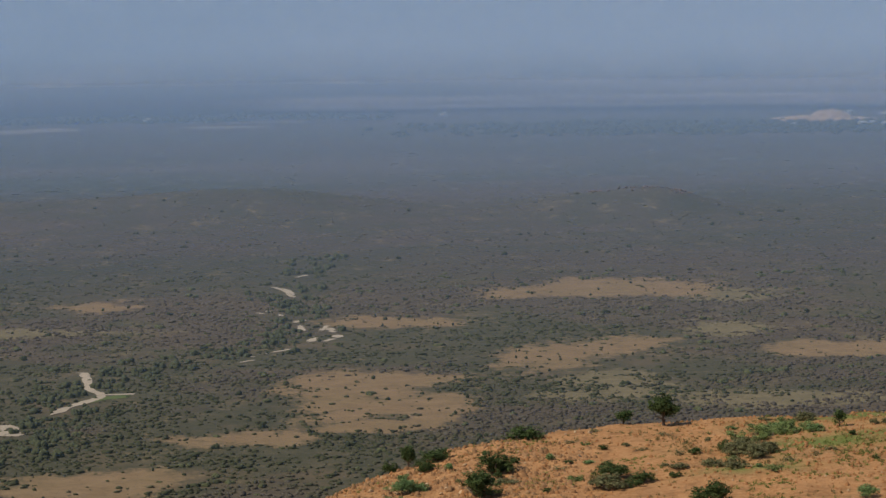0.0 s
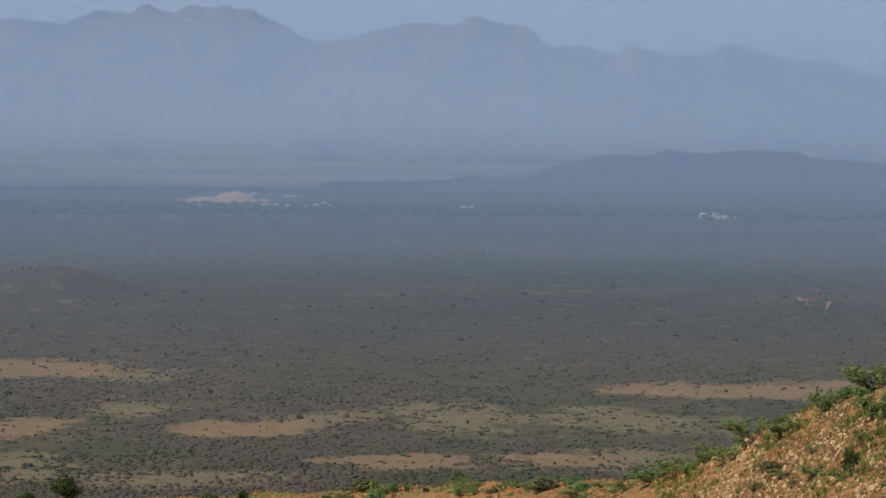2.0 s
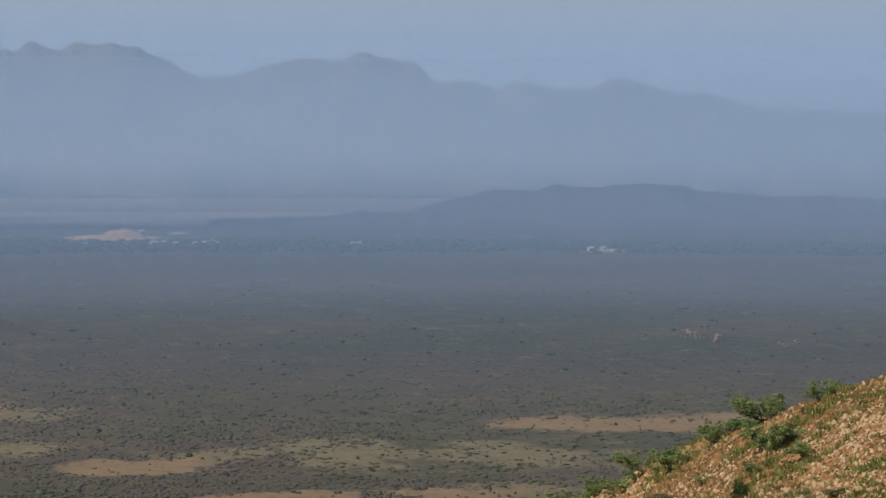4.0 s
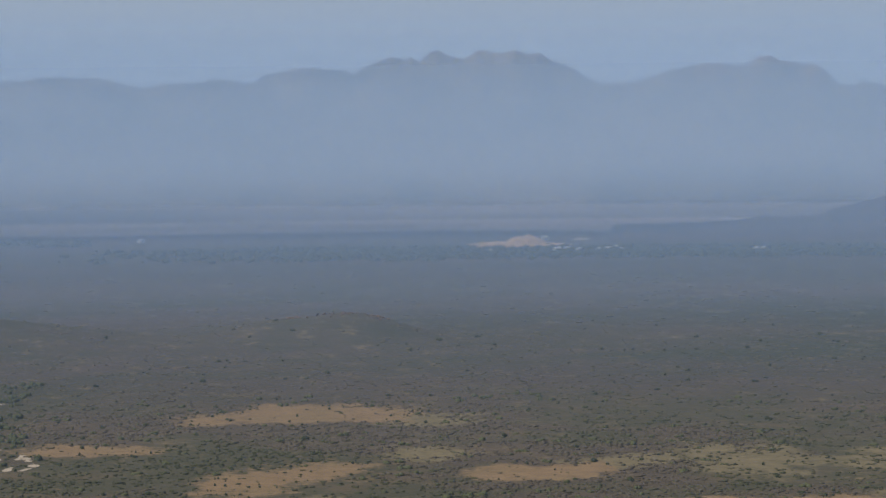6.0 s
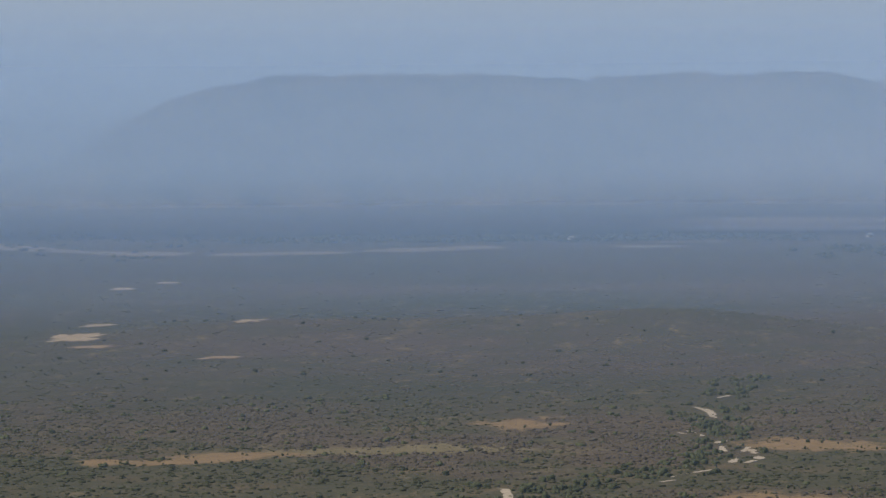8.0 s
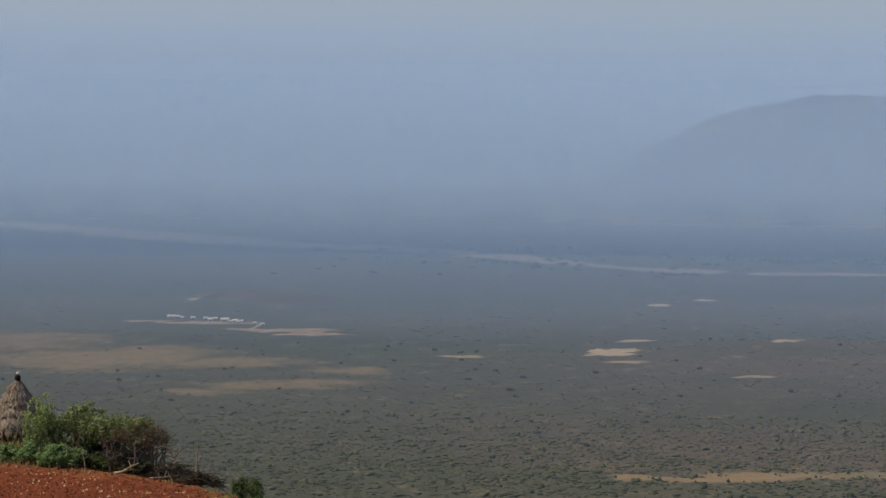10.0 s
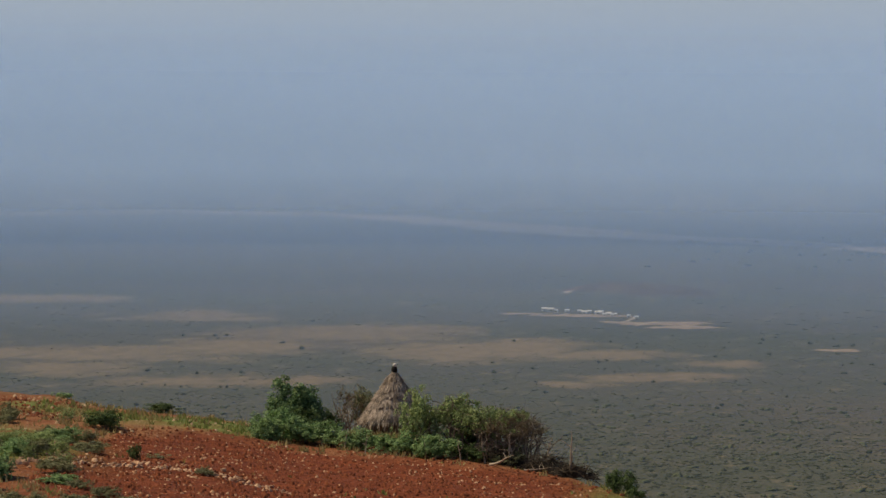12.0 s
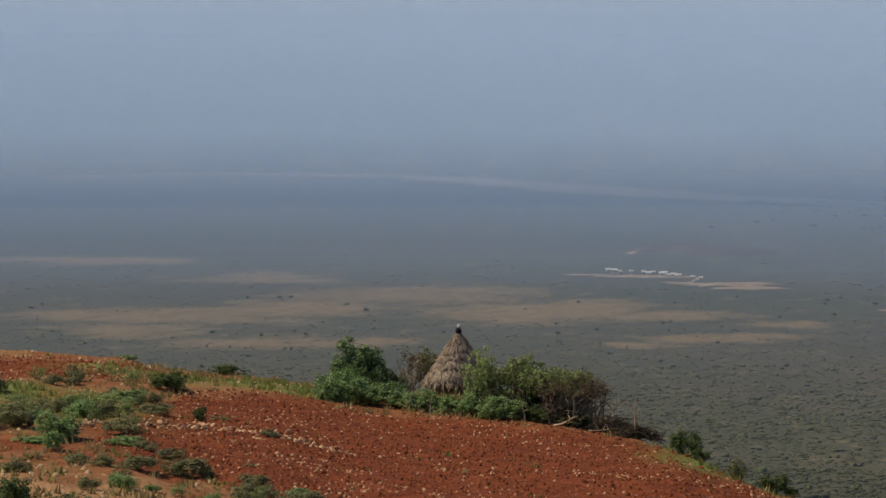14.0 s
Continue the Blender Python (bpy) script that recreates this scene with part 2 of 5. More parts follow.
GREEN_FAR = foliage_material("green_scrub_leaves", (0.075, 0.088, 0.048), (0.14, 0.16, 0.085))
BELT = foliage_material("dark_belt_leaves", (0.026, 0.036, 0.024), (0.07, 0.088, 0.05))
RIVERSIDE = foliage_material("river_tree_leaves", (0.042, 0.056, 0.034), (0.115, 0.135, 0.08))
AIRY = leaf_material("feathery_leaves", (0.11, 0.175, 0.065), (0.31, 0.41, 0.165), (0.52, 0.60, 0.29))
FRESH = leaf_material("yellow_green_leaves", (0.10, 0.165, 0.058), (0.28, 0.385, 0.15), (0.48, 0.58, 0.27))
THORN = leaf_material("dry_brown_leaves", (0.10, 0.08, 0.05), (0.18, 0.14, 0.085), (0.26, 0.20, 0.12))
BRUSH = bark_material("old_thorn_brush", (0.035, 0.028, 0.022), (0.10, 0.08, 0.06))
CLAY = soil_material("daubed_clay", (0.22, 0.12, 0.07), (0.30, 0.18, 0.11), 6)
THATCH = bark_material("weathered_thatch", (0.14, 0.11, 0.092), (0.56, 0.47, 0.40))
STRAW = leaf_material("loose_straw", (0.15, 0.115, 0.09), (0.38, 0.31, 0.255), (0.66, 0.56, 0.47))
POT = soil_material("sooty_clay", (0.015, 0.013, 0.012), (0.03, 0.027, 0.025), 8)
VERDANT = soil_material("fresh_growth", (0.085, 0.13, 0.045), (0.15, 0.20, 0.075), 0.4)
CHALK = soil_material("whitewash", (0.62, 0.60, 0.56), (0.75, 0.73, 0.70), 2)
TIN = soil_material("tin_sheet", (0.50, 0.52, 0.55), (0.62, 0.64, 0.66), 1)
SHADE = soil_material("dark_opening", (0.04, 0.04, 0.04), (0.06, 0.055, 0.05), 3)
CLOD = stone_material("red_clods", (0.10, 0.024, 0.010), (0.40, 0.125, 0.052))
DIRT = stone_material("orange_clods", (0.20, 0.085, 0.035), (0.46, 0.24, 0.11))
GRAVEL = stone_material("brown_gravel", (0.085, 0.048, 0.022), (0.43, 0.272, 0.135))
TUFT = leaf_material("dry_grass_blades", (0.24, 0.18, 0.08), (0.36, 0.29, 0.13), (0.48, 0.40, 0.20))
HERB = leaf_material("green_herb_blades", (0.15, 0.19, 0.055), (0.24, 0.29, 0.085), (0.34, 0.38, 0.13))
QUARRY = soil_material("dug_sand", (0.42, 0.27, 0.15), (0.56, 0.40, 0.25))
MOUNTAIN = ridge_material("far_mountain_scrub", (0.02, 0.024, 0.02), (0.20, 0.165, 0.125), 0.012)
HILL = ridge_material("hill_scrub", (0.040, 0.032, 0.026), (0.098, 0.072, 0.054), 0.03)


# ---- terrain ----
def hashed(ix, iy, seed):
    h = (ix.astype(np.int64) * 374761393 + iy.astype(np.int64) * 668265263 + seed * 974711) & 0x7FFFFFFF
    h = ((h ^ (h >> 13)) * 1274126177) & 0x7FFFFFFF
    return ((h ^ (h >> 16)) & 0xFFFF) / 65535.0


def rough(x, y, size, seed=1, octaves=4):
    """Uneven ground between -1 and 1 whose largest features are about size metres."""
    x, y = np.asarray(x, float), np.asarray(y, float)
    total, amp, norm = 0.0, 1.0, 0.0
    for o in range(octaves):
        u, v = x / size, y / size
        iu, iv = np.floor(u), np.floor(v)
        fu, fv = u - iu, v - iv
        fu, fv = fu * fu * (3 - 2 * fu), fv * fv * (3 - 2 * fv)
        a, b = hashed(iu, iv, seed + o), hashed(iu + 1, iv, seed + o)
        c, d = hashed(iu, iv + 1, seed + o), hashed(iu + 1, iv + 1, seed + o)
        total = total + amp * ((a + (b - a) * fu) * (1 - fv) + (c + (d - c) * fu) * fv)
        norm += amp
        size, amp = size * 0.5, amp * 0.5
    return 2 * total / norm - 1


# the brow of the hill all round: bearing, its distance, and its angle below the eye
BROW = np.array([
    (-180, 150, 12), (-60, 170, 6.5), (-40, 190, 4.9), (-33.6, 190, 5.16), (-31.9, 190, 5.24), (-31.0, 189, 5.33), (-30.2, 187, 5.58), (-28, 185, 5.85),
    (-26.3, 185, 6.1), (-24.4, 185, 6.2), (-22.2, 180, 6.45), (-20.9, 168, 6.9), (-19.8, 155, 7.25), (-18.6, 145, 7.78), (-17.7, 140, 8.15), (-14, 130, 10),
    (-8, 160, 12.5), (-2, 260, 11.6), (1.8, 320, 10.06), (3, 330, 9.62), (4.1, 340, 9.2), (5.3, 345, 8.98), (7.6, 350, 8.7), (11, 350, 8.47), (13.7, 345, 8.4),
    (16, 335, 8.25), (19.2, 310, 8.15), (21, 280, 7.98), (22.1, 255, 7.48), (23.2, 240, 6.85), (24.4, 230, 6.35), (25.5, 225, 5.97), (26.7, 220, 5.5), (30, 215, 4.6), (60, 160, 6), (180, 150, 12)])


def smooth(a, b, x):
    s = np.clip((x - a) / (b - a), 0, 1)
    return s * s * (3 - 2 * s)


def ground_z(x, y):
    x, y = np.asarray(x, float), np.asarray(y, float)
    r, az = np.hypot(x, y) + 1e-6, np.degrees(np.arctan2(x, y))
    rc = np.interp(az, BROW[:, 0], BROW[:, 1])
    ec = np.radians(np.interp(az, BROW[:, 0], BROW[:, 2]))
    dc = rc * np.tan(ec)
    left = 1 - smooth(-17, -5, az)
    right = 1 - left
    rn = rc * (0.72 - 0.10 * left)
    dn = rn * np.tan(ec + np.radians(3.2 - 0.9 * left))
    near = 1.6 + np.clip(dn - 1.6, 0, None) * np.clip((r - 2) / (rn - 2), 0, 1) ** 0.5
    bench = dn + (dc - dn) * (r - rn) / (rc - rn)
    over = np.clip(r - rc, 0, None)
    fall = dc + np.tan(ec) * over * 0.75 + 0.36 * over ** 2 / (over + 14)
    drop = np.where(r < rn, near, np.where(r < rc, bench, fall))
    hill = EYE - drop
    close = 1 - smooth(300, 520, r)
    hill = hill + close * smooth(20, 90, r) * (0.45 * rough(x, y, 14, 3) + 0.45 * right * (1 - np.abs(rough(x, y, 9, 5, 3)) * 2) + 0.13 * rough(x, y, 2.2, 7, 2) + 0.13 * rough(x, y, 1.3, 9, 2))
    # the plain, with low swells
    plain = 0.8 * rough(x, y, 90, 11) * smooth(350, 600, r)
    plain = plain + SWELLS(x, y)
    k = 6.0
    d = np.clip(0.5 + 0.5 * (hill - plain) / k, 0, 1)
    return plain * (1 - d) + hill * d + k * d * (1 - d) * 0.5


def along_river(x, y, spread=1.0):
    """How close a place is to the dry river, by its bearing and distance."""
    r = np.hypot(x, y)
    course = np.interp(r, (740, 780, 882, 934, 946, 973, 1021, 1118, 1198, 1261, 1330), (-5.2, -4.5, -3.4, -2.5, -1.3, 0.0, 1.0, 0.9, 0.95, 1.3, 1.6))
    wide = np.interp(r, (740, 850, 900, 1000, 1300), (1.0, 0.7, 1.1, 0.55, 0.4))
    return np.exp(-((np.degrees(np.arctan2(x, y)) - course) / (wide * spread)) ** 2)


def ZONE(x, y):
    """Kinds of cover on the plain: 0 in close thorn thicket, 1 in open grassy bush."""
    return smooth(-0.22, 0.16, rough(x, y, 95, 63, 5) + 0.25 * rough(x, y, 16, 65, 3) + 0.3 * (1 - smooth(-19, -9, np.degrees(np.arctan2(x, y)))) + 0.22 * along_river(x, y, 3.0)) * (1 - 0.55 * smooth(1000, 1400, np.hypot(x, y)))


def SWELLS(x, y):
    """Low stony rises in the plain: bearing, distance, height, half width, half depth."""
    out = 0.0
    for az, dist, h, wide, deep in ((8.4, 1610, 12, 36, 50), (6.6, 1640, 7, 40, 80), (0.9, 1600, 9.5, 75, 80), (-1.8, 1610, 8, 90, 90), (-7.5, 1640, 7, 120, 90), (23.6, 1520, 6, 26, 50), (26.0, 1480, 5, 24, 45), (-19.6, 2080, 7, 60, 90)):
        a = radians(az)
        u = x * math.cos(a) - y * math.sin(a)
        v = x * math.sin(a) + y * math.cos(a) - dist
        out = out + h * np.exp(-(u / wide) ** 2 - (v / deep) ** 2)
    return out


def at(az, r):
    a = radians(az)
    x, y = r * math.sin(a), r * math.cos(a)
    return x, y, float(ground_z(x, y))
# ---- terrain done ----


def mesh_from(name, verts, faces, material):
    """A mesh from numpy arrays of corners and of triangles or quads."""
    me = bpy.data.meshes.new(name)
    faces = np.asarray(faces, np.int32)
    n, k = faces.shape
    me.vertices.add(len(verts))
    me.vertices.foreach_set("co", np.asarray(verts, np.float32).ravel())
    me.loops.add(n * k)
    me.loops.foreach_set("vertex_index", faces.ravel())
    me.polygons.add(n)
    me.polygons.foreach_set("loop_start", np.arange(n, dtype=np.int32) * k)
    me.polygons.foreach_set("loop_total", np.full(n, k, np.int32))
    me.update(calc_edges=True)
    me.validate()
    me.materials.append(material)
    return me


def shaded(me):
    me.polygons.foreach_set("use_smooth", np.ones(len(me.polygons), bool))
    return me


def grid_faces(rows, cols, closed=False):
    i = np.arange(rows - 1)[:, None] * cols
    j = np.arange(cols if closed else cols - 1)[None, :]
    a, b = i + j, i + (j + 1) % cols
    return np.stack([a, b, b + cols, a + cols], -1).reshape(-1, 4)


def part(name, me, parent, label=""):
    ob = new(name, me)
    ob.parent = parent
    return tagged(ob, label)


def thing(name, x, y, z, label, category, group="", turn=0, size=1.0):
    ob = new(name)
    ob.matrix_world = Matrix.LocRotScale((x, y, z), Euler((0, 0, radians(turn))), (size, size, size))
    return tagged(ob, label, category, group)


# open ground: bearing, distance, half width and half depth in metres
TAN_SPOTS = ((7.21, 1177, 40, 35), (5.35, 1152, 10, 18), (2.89, 1053, 20, 19), (6.15, 947, 14, 31), (7.55, 977, 16, 21), (11.47, 974, 12, 18), (12.5, 970, 12, 16), (2.53, 874, 25, 29), (1.94, 826, 12, 29), (3.69, 829, 13, 29),
             (2.4, 791, 12, 9), (-0.52, 772, 14, 14), (0.65, 770, 8, 12), (-3.2, 707, 19, 17), (-4.46, 697, 11, 10), (-2.5, 718, 9, 8), (-3.06, 1128, 15, 17))
TAN_SPOTS2 = ((11.77, 966, 18, 17), (12.93, 979, 10, 13), (20.59, 1107, 18, 21), (22.78, 1109, 29, 25), (24.49, 1133, 14, 22), (15.49, 884, 20, 15), (18.4, 892, 18, 19), (-9.02, 1018, 19, 12), (-10.41, 1004, 17, 8), (-11.57, 1009, 9, 9))
OLIVE_SPOTS = ((9.75, 1147, 17, 20), (9.8, 1027, 12, 18), (-4.84, 1047, 11, 9), (7.43, 886, 13, 16), (6.61, 850, 9, 9), (8.0, 859, 9, 9), (10.32, 840, 15, 10), (13.74, 996, 12, 12), (14.67, 1009, 10, 10), (15.95, 1033, 15, 15),
               (16.65, 995, 17, 24), (20.25, 997, 22, 24), (19.44, 1035, 13, 9), (19.91, 899, 15, 19), (10.62, 848, 27, 12), (7.75, 856, 10, 12), (-5.77, 1036, 42, 9))
DRY_SPOTS = ((-22.55, 1553, 41, 57), (-21.5, 1587, 19, 43), (-20.0, 1527, 28, 24), (-24.05, 1738, 46, 31), (-25.33, 1676, 51, 57), (-28.22, 1852, 37, 40), (-31.33, 2054, 50, 35), (-32.69, 2090, 34, 29), (-19.19, 1386, 25, 16),
             (-20.58, 1345, 14, 12), (-26.26, 1359, 22, 19), (-28.46, 1368, 33, 22), (-30.76, 1441, 32, 31), (-18.27, 1404, 17, 13), (-17.47, 1476, 18, 15), (-30.19, 1532, 62, 40), (-27.65, 1588, 38, 38))


def soft_spots(x, y, spots, grow_by):
    """How open the ground is, fading out round each spot."""
    out = np.zeros(len(x))
    for az, dist, wide, deep in spots:
        a = radians(az)
        wide, deep = wide * grow_by, deep * grow_by
        u = (x * math.cos(a) - y * math.sin(a)) / wide
        v = (x * math.sin(a) + y * math.cos(a) - dist) / deep
        u, v = u + 0.6 * rough(x, y, wide * 0.8, 401, 4), v + 0.6 * rough(x, y, wide * 0.8, 411, 4)
        out = np.maximum(out, 1 - smooth(0.3, 1.7, np.hypot(u, v)))
    return out


def build_ground():
    az = np.concatenate([np.arange(-180, -36, 4.0), np.arange(-36, 31, 0.16), np.arange(32, 180, 4.0)])
    r = np.concatenate([[0.0, 2, 5, 10, 20, 35, 50, 70], np.arange(85, 205, 0.8), np.arange(205, 400, 1.6), np.arange(400, 560, 4), np.arange(560, 640, 8.0), np.arange(640, 1300, 4.0), np.arange(1300, 2300, 12.0), np.geomspace(2300, 4870, 60)])
    A, Rr = np.meshgrid(np.radians(az), r)
    x, y = Rr * np.sin(A), Rr * np.cos(A)
    z = ground_z(x, y)
    verts = np.stack([x, y, z], -1).reshape(-1, 3)
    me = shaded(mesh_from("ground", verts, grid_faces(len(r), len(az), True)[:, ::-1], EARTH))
    x, y, rr, deg = verts[:, 0], verts[:, 1], Rr.ravel(), np.degrees(A.ravel())
    rc = np.interp(deg, BROW[:, 0], BROW[:, 1])
    near = 1 - smooth(0, 40, rr - rc + 12 * rough(x, y, 25, 21))
    left = 1 - smooth(-12, -4, deg)
    orange = near * smooth(0.15, 0.45, 0.75 + 0.5 * rough(x, y, 18, 23))
    # ploughed red field on the bench, orange verge round it
    edge = rough(x, y, 9, 25) * 5
    red = left * smooth(-3, 3, edge + FIELD(x, y))
    red = np.maximum(red, left * near * np.clip(0.72 + 0.8 * rough(x, y, 6, 27), 0.45, 0.9))
    grass = GRASS(x, y) * near
    verge = left * near * (1 - smooth(-4, 0, FIELD(x, y)))
    straw = verge * np.clip(0.04 + 0.9 * rough(x, y, 7, 39), 0, 0.55)
    brow = near * smooth(7.5, 10.5, deg) * (1 - smooth(20, 23, deg))
    straw = np.maximum(straw, brow * np.clip(-0.06 + 0.16 * smooth(11.5, 14, deg) + 1.0 * rough(x, y, 8, 33) + 0.6 * rough(x, y, 2.5, 35, 2), 0, 0.8))
    path = PATH(x, y)
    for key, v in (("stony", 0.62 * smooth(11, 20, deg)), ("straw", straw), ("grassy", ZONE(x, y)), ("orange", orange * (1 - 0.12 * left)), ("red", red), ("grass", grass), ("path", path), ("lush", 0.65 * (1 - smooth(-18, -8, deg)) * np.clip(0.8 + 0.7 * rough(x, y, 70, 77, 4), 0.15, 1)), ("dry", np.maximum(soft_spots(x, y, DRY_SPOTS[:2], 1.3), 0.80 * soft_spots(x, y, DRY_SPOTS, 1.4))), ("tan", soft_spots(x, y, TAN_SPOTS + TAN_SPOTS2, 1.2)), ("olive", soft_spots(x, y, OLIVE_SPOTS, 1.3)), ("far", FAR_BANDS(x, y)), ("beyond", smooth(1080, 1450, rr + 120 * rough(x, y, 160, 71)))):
        at_ = me.attributes.new(key, "FLOAT", "POINT")
        at_.data.foreach_set("value", v.astype(np.float32))
    return tagged(new("ground", me), "dusty orange hilltop falling to a scrub-covered plain", "ground", kind="structure")


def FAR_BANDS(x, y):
    """Two pale belts of dry land beyond the trees, lightened to offset the haze sheet's shade."""
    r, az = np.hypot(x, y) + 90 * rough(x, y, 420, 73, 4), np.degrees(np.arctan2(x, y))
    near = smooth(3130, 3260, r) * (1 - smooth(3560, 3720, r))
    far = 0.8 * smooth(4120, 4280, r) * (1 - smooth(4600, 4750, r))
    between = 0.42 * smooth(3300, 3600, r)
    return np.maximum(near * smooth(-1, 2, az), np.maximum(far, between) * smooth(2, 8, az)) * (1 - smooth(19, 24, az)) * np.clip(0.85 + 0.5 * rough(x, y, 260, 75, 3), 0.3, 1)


def FIELD(x, y):
    """Metres inside the edge of the red field: less than nothing outside."""
    r, az = np.hypot(x, y), np.degrees(np.arctan2(x, y))
    far = np.interp(az, (-32, -30.7, -29.9, -28.5, -27.2, -25.6, -23.2, -20.9, -19.8, -18.6, -17), (120, 154, 166, 173, 169, 168, 166, 165, 156, 143, 128))
    low = np.interp(az, (-32, -30.9, -29.5, -28, -26.7, -17), (128, 120, 117, 107, 97, 80))
    upper = np.minimum(188 - r, np.minimum(r - 166, (-30.4 - az) * 2.5)) - 1.5
    return np.maximum(np.minimum(far - r, r - low), upper)


def GRASS(x, y):
    r, az = np.hypot(x, y), np.degrees(np.arctan2(x, y))
    g = 0.0
    for a, d, w, h in ((-29.0, 179, 4.0, 2.8), (-31.4, 178, 3, 3), (-27.6, 174, 4, 2), (-19.2, 152, 2.5, 9), (-33.6, 160, 3, 5), (-31.8, 152, 3, 5), (-32.6, 143, 4, 5), (-30.6, 174, 3, 2.6), (-28.2, 180, 5, 2.6), (11.9, 326, 9, 2.4), (13.2, 331, 8, 2.4), (10.4, 310, 5, 1.8), (12.5, 346, 10, 3), (17.5, 330, 10, 2.5)):
        u, v = np.radians(az - a) * d / w, (r - d) / h
        g = g + np.exp(-u * u - v * v)
    return np.clip(g * (1.1 + 0.9 * rough(x, y, 3, 31)), 0, 0.92)


def PATH(x, y):
    r, az = np.hypot(x, y), np.degrees(np.arctan2(x, y))
    p = np.exp(-((r - 105 - 3 * np.sin(az * 2.2)) / 4.5) ** 2) * (1 - smooth(-30.6, -29.6, az))
    return np.clip(p * (1.1 + 0.5 * rough(x, y, 3, 37)), 0, 1)


ground = build_ground()


# ---- the far hills ----
def ridge(name, material, dist, depth, crest, label, seed, jag=0.04, cols=1000, foot=0.0):
    """A long ridge: crest is (bearing, angle above the eye's level) along it."""
    crest = np.array(crest)
    az = np.linspace(crest[0, 0], crest[-1, 0], cols)
    el = np.interp(az, crest[:, 0], crest[:, 1])
    k = np.array((0.25, 0.5, 0.25))
    el = np.convolve(np.pad(el, 1, mode="edge"), k, "valid")
    el = el + jag * rough(az, az * 0, 1.3, seed, 5) + 2.0 * jag * rough(az, az * 0 + 7, 0.35, seed + 2, 4)
    rows = 26
    s = np.linspace(0, 1, rows)
    rad = dist - depth * 0.55 + depth * s
    top = EYE + dist * np.tan(np.radians(el))
    prof = np.where(s < 0.55, smooth(0, 0.55, s) ** 0.8, 1 - 0.6 * smooth(0.55, 1.0, s))
    A, Rr = np.meshgrid(np.radians(az), rad)
    x, y = Rr * np.sin(A), Rr * np.cos(A)
    gully = rough(x, y, depth * 0.30, seed + 5, 5)
    shape = prof[:, None] * (1 + 0.28 * gully * (1 - prof[:, None]))
    z = foot + (top - foot)[None, :] * shape
    z[0, :] = -3.0
    z[-1, :] = -3.0
    me = shaded(mesh_from(name, np.stack([x, y, z], -1).reshape(-1, 3), grid_faces(rows, cols)[:, ::-1], material))
    return tagged(new(name, me), label, "mountains", kind="structure")


MOUNTAIN_CREST_WEST = ((-13.6, -1.3), (-12.2, -0.6), (-11.2, 0.1), (-10.35, 0.52), (-9.43, 0.78), (-7.81, 1.07), (-4.6, 1.07), (-2.23, 1.0), (-1.56, 0.98), (-0.53, 1.03), (0.84, 1.05), (1.52, 1.01), (2.1, 1.08), (3.13, 1.07), (3.47, 0.96), (3.93, 0.88), (4.28, 0.91), (5.09, 0.99), (6.13, 1.02), (6.29, 1.01), (6.69, 1.12), (6.97, 1.17), (7.43, 1.24), (7.71, 1.2), (7.82, 1.13), (8.45, 1.15), (8.79, 1.28), (9.02, 1.4), (9.31, 1.46), (9.59, 1.46), (9.76, 1.38), (9.99, 1.51), (10.28, 1.48), (10.57, 1.38), (10.74, 1.4), (10.91, 1.54), (11.14, 1.56), (11.48, 1.48), (11.77, 1.53))
MOUNTAIN_CREST_EAST = ((12.18, 1.49), (12.46, 1.38), (12.92, 1.15), (13.27, 0.97), (13.61, 0.88), (14.08, 0.88), (14.31, 0.92), (14.77, 1.14), (15.17, 1.22), (15.46, 1.27), (15.93, 1.28), (16.1, 1.16), (16.5, 1.16), (16.62, 1.3), (16.97, 1.35), (17.43, 1.32), (17.77, 1.19), (18.12, 1.03), (18.29, 0.86), (18.81, 0.85), (19.27, 0.73), (19.67, 0.71), (19.85, 0.79), (20.02, 0.82), (20.25, 0.73), (20.48, 0.73), (20.88, 0.62), (21.11, 0.67), (21.45, 0.61), (21.79, 0.76), (22.02, 0.89), (22.19, 0.87), (22.47, 0.76), (22.82, 0.64), (23.27, 0.55), (23.84, 0.59), (24.18, 0.48), (25.1, 0.2), (28, 0.0), (34, -0.4))
ridge("mountain_range", MOUNTAIN, 4560, 560, MOUNTAIN_CREST_WEST + MOUNTAIN_CREST_EAST, "long hazy blue mountain range behind the plain", 41, 0.05)
# west of bearing -12 no ridge stands: added dark backing for the horizon haze
ridge("back_range", MOUNTAIN, 4760, 160, ((-40, -0.85), (-30, -0.85), (-16, -0.85), (-12, -0.8), (20, 0.2), (24, 0.3), (26.5, 0.2), (30, 0.3), (36, 0.2)), "far ridge, carried west as added dark backing for the horizon haze", 47, 0.03)
ridge("dark_hill", HILL, 3150, 560, ((9.6, -2.86), (11.2, -2.6), (12.5, -2.33), (14.18, -2.11), (15.27, -2.06), (16.04, -2.0), (16.62, -1.88), (17.83, -1.89), (18.12, -1.77), (18.81, -1.56), (19.39, -1.45), (20.42, -1.4), (20.8, -1.29), (21.68, -1.37), (21.97, -1.29), (22.71, -1.28),
      (23.39, -1.31), (23.62, -1.42), (25.2, -1.52), (26.3, -1.52), (28, -1.6), (31, -2.0), (34, -2.3)),
      "low dark scrub-covered hill at the edge of the plain", 53, 0.02)


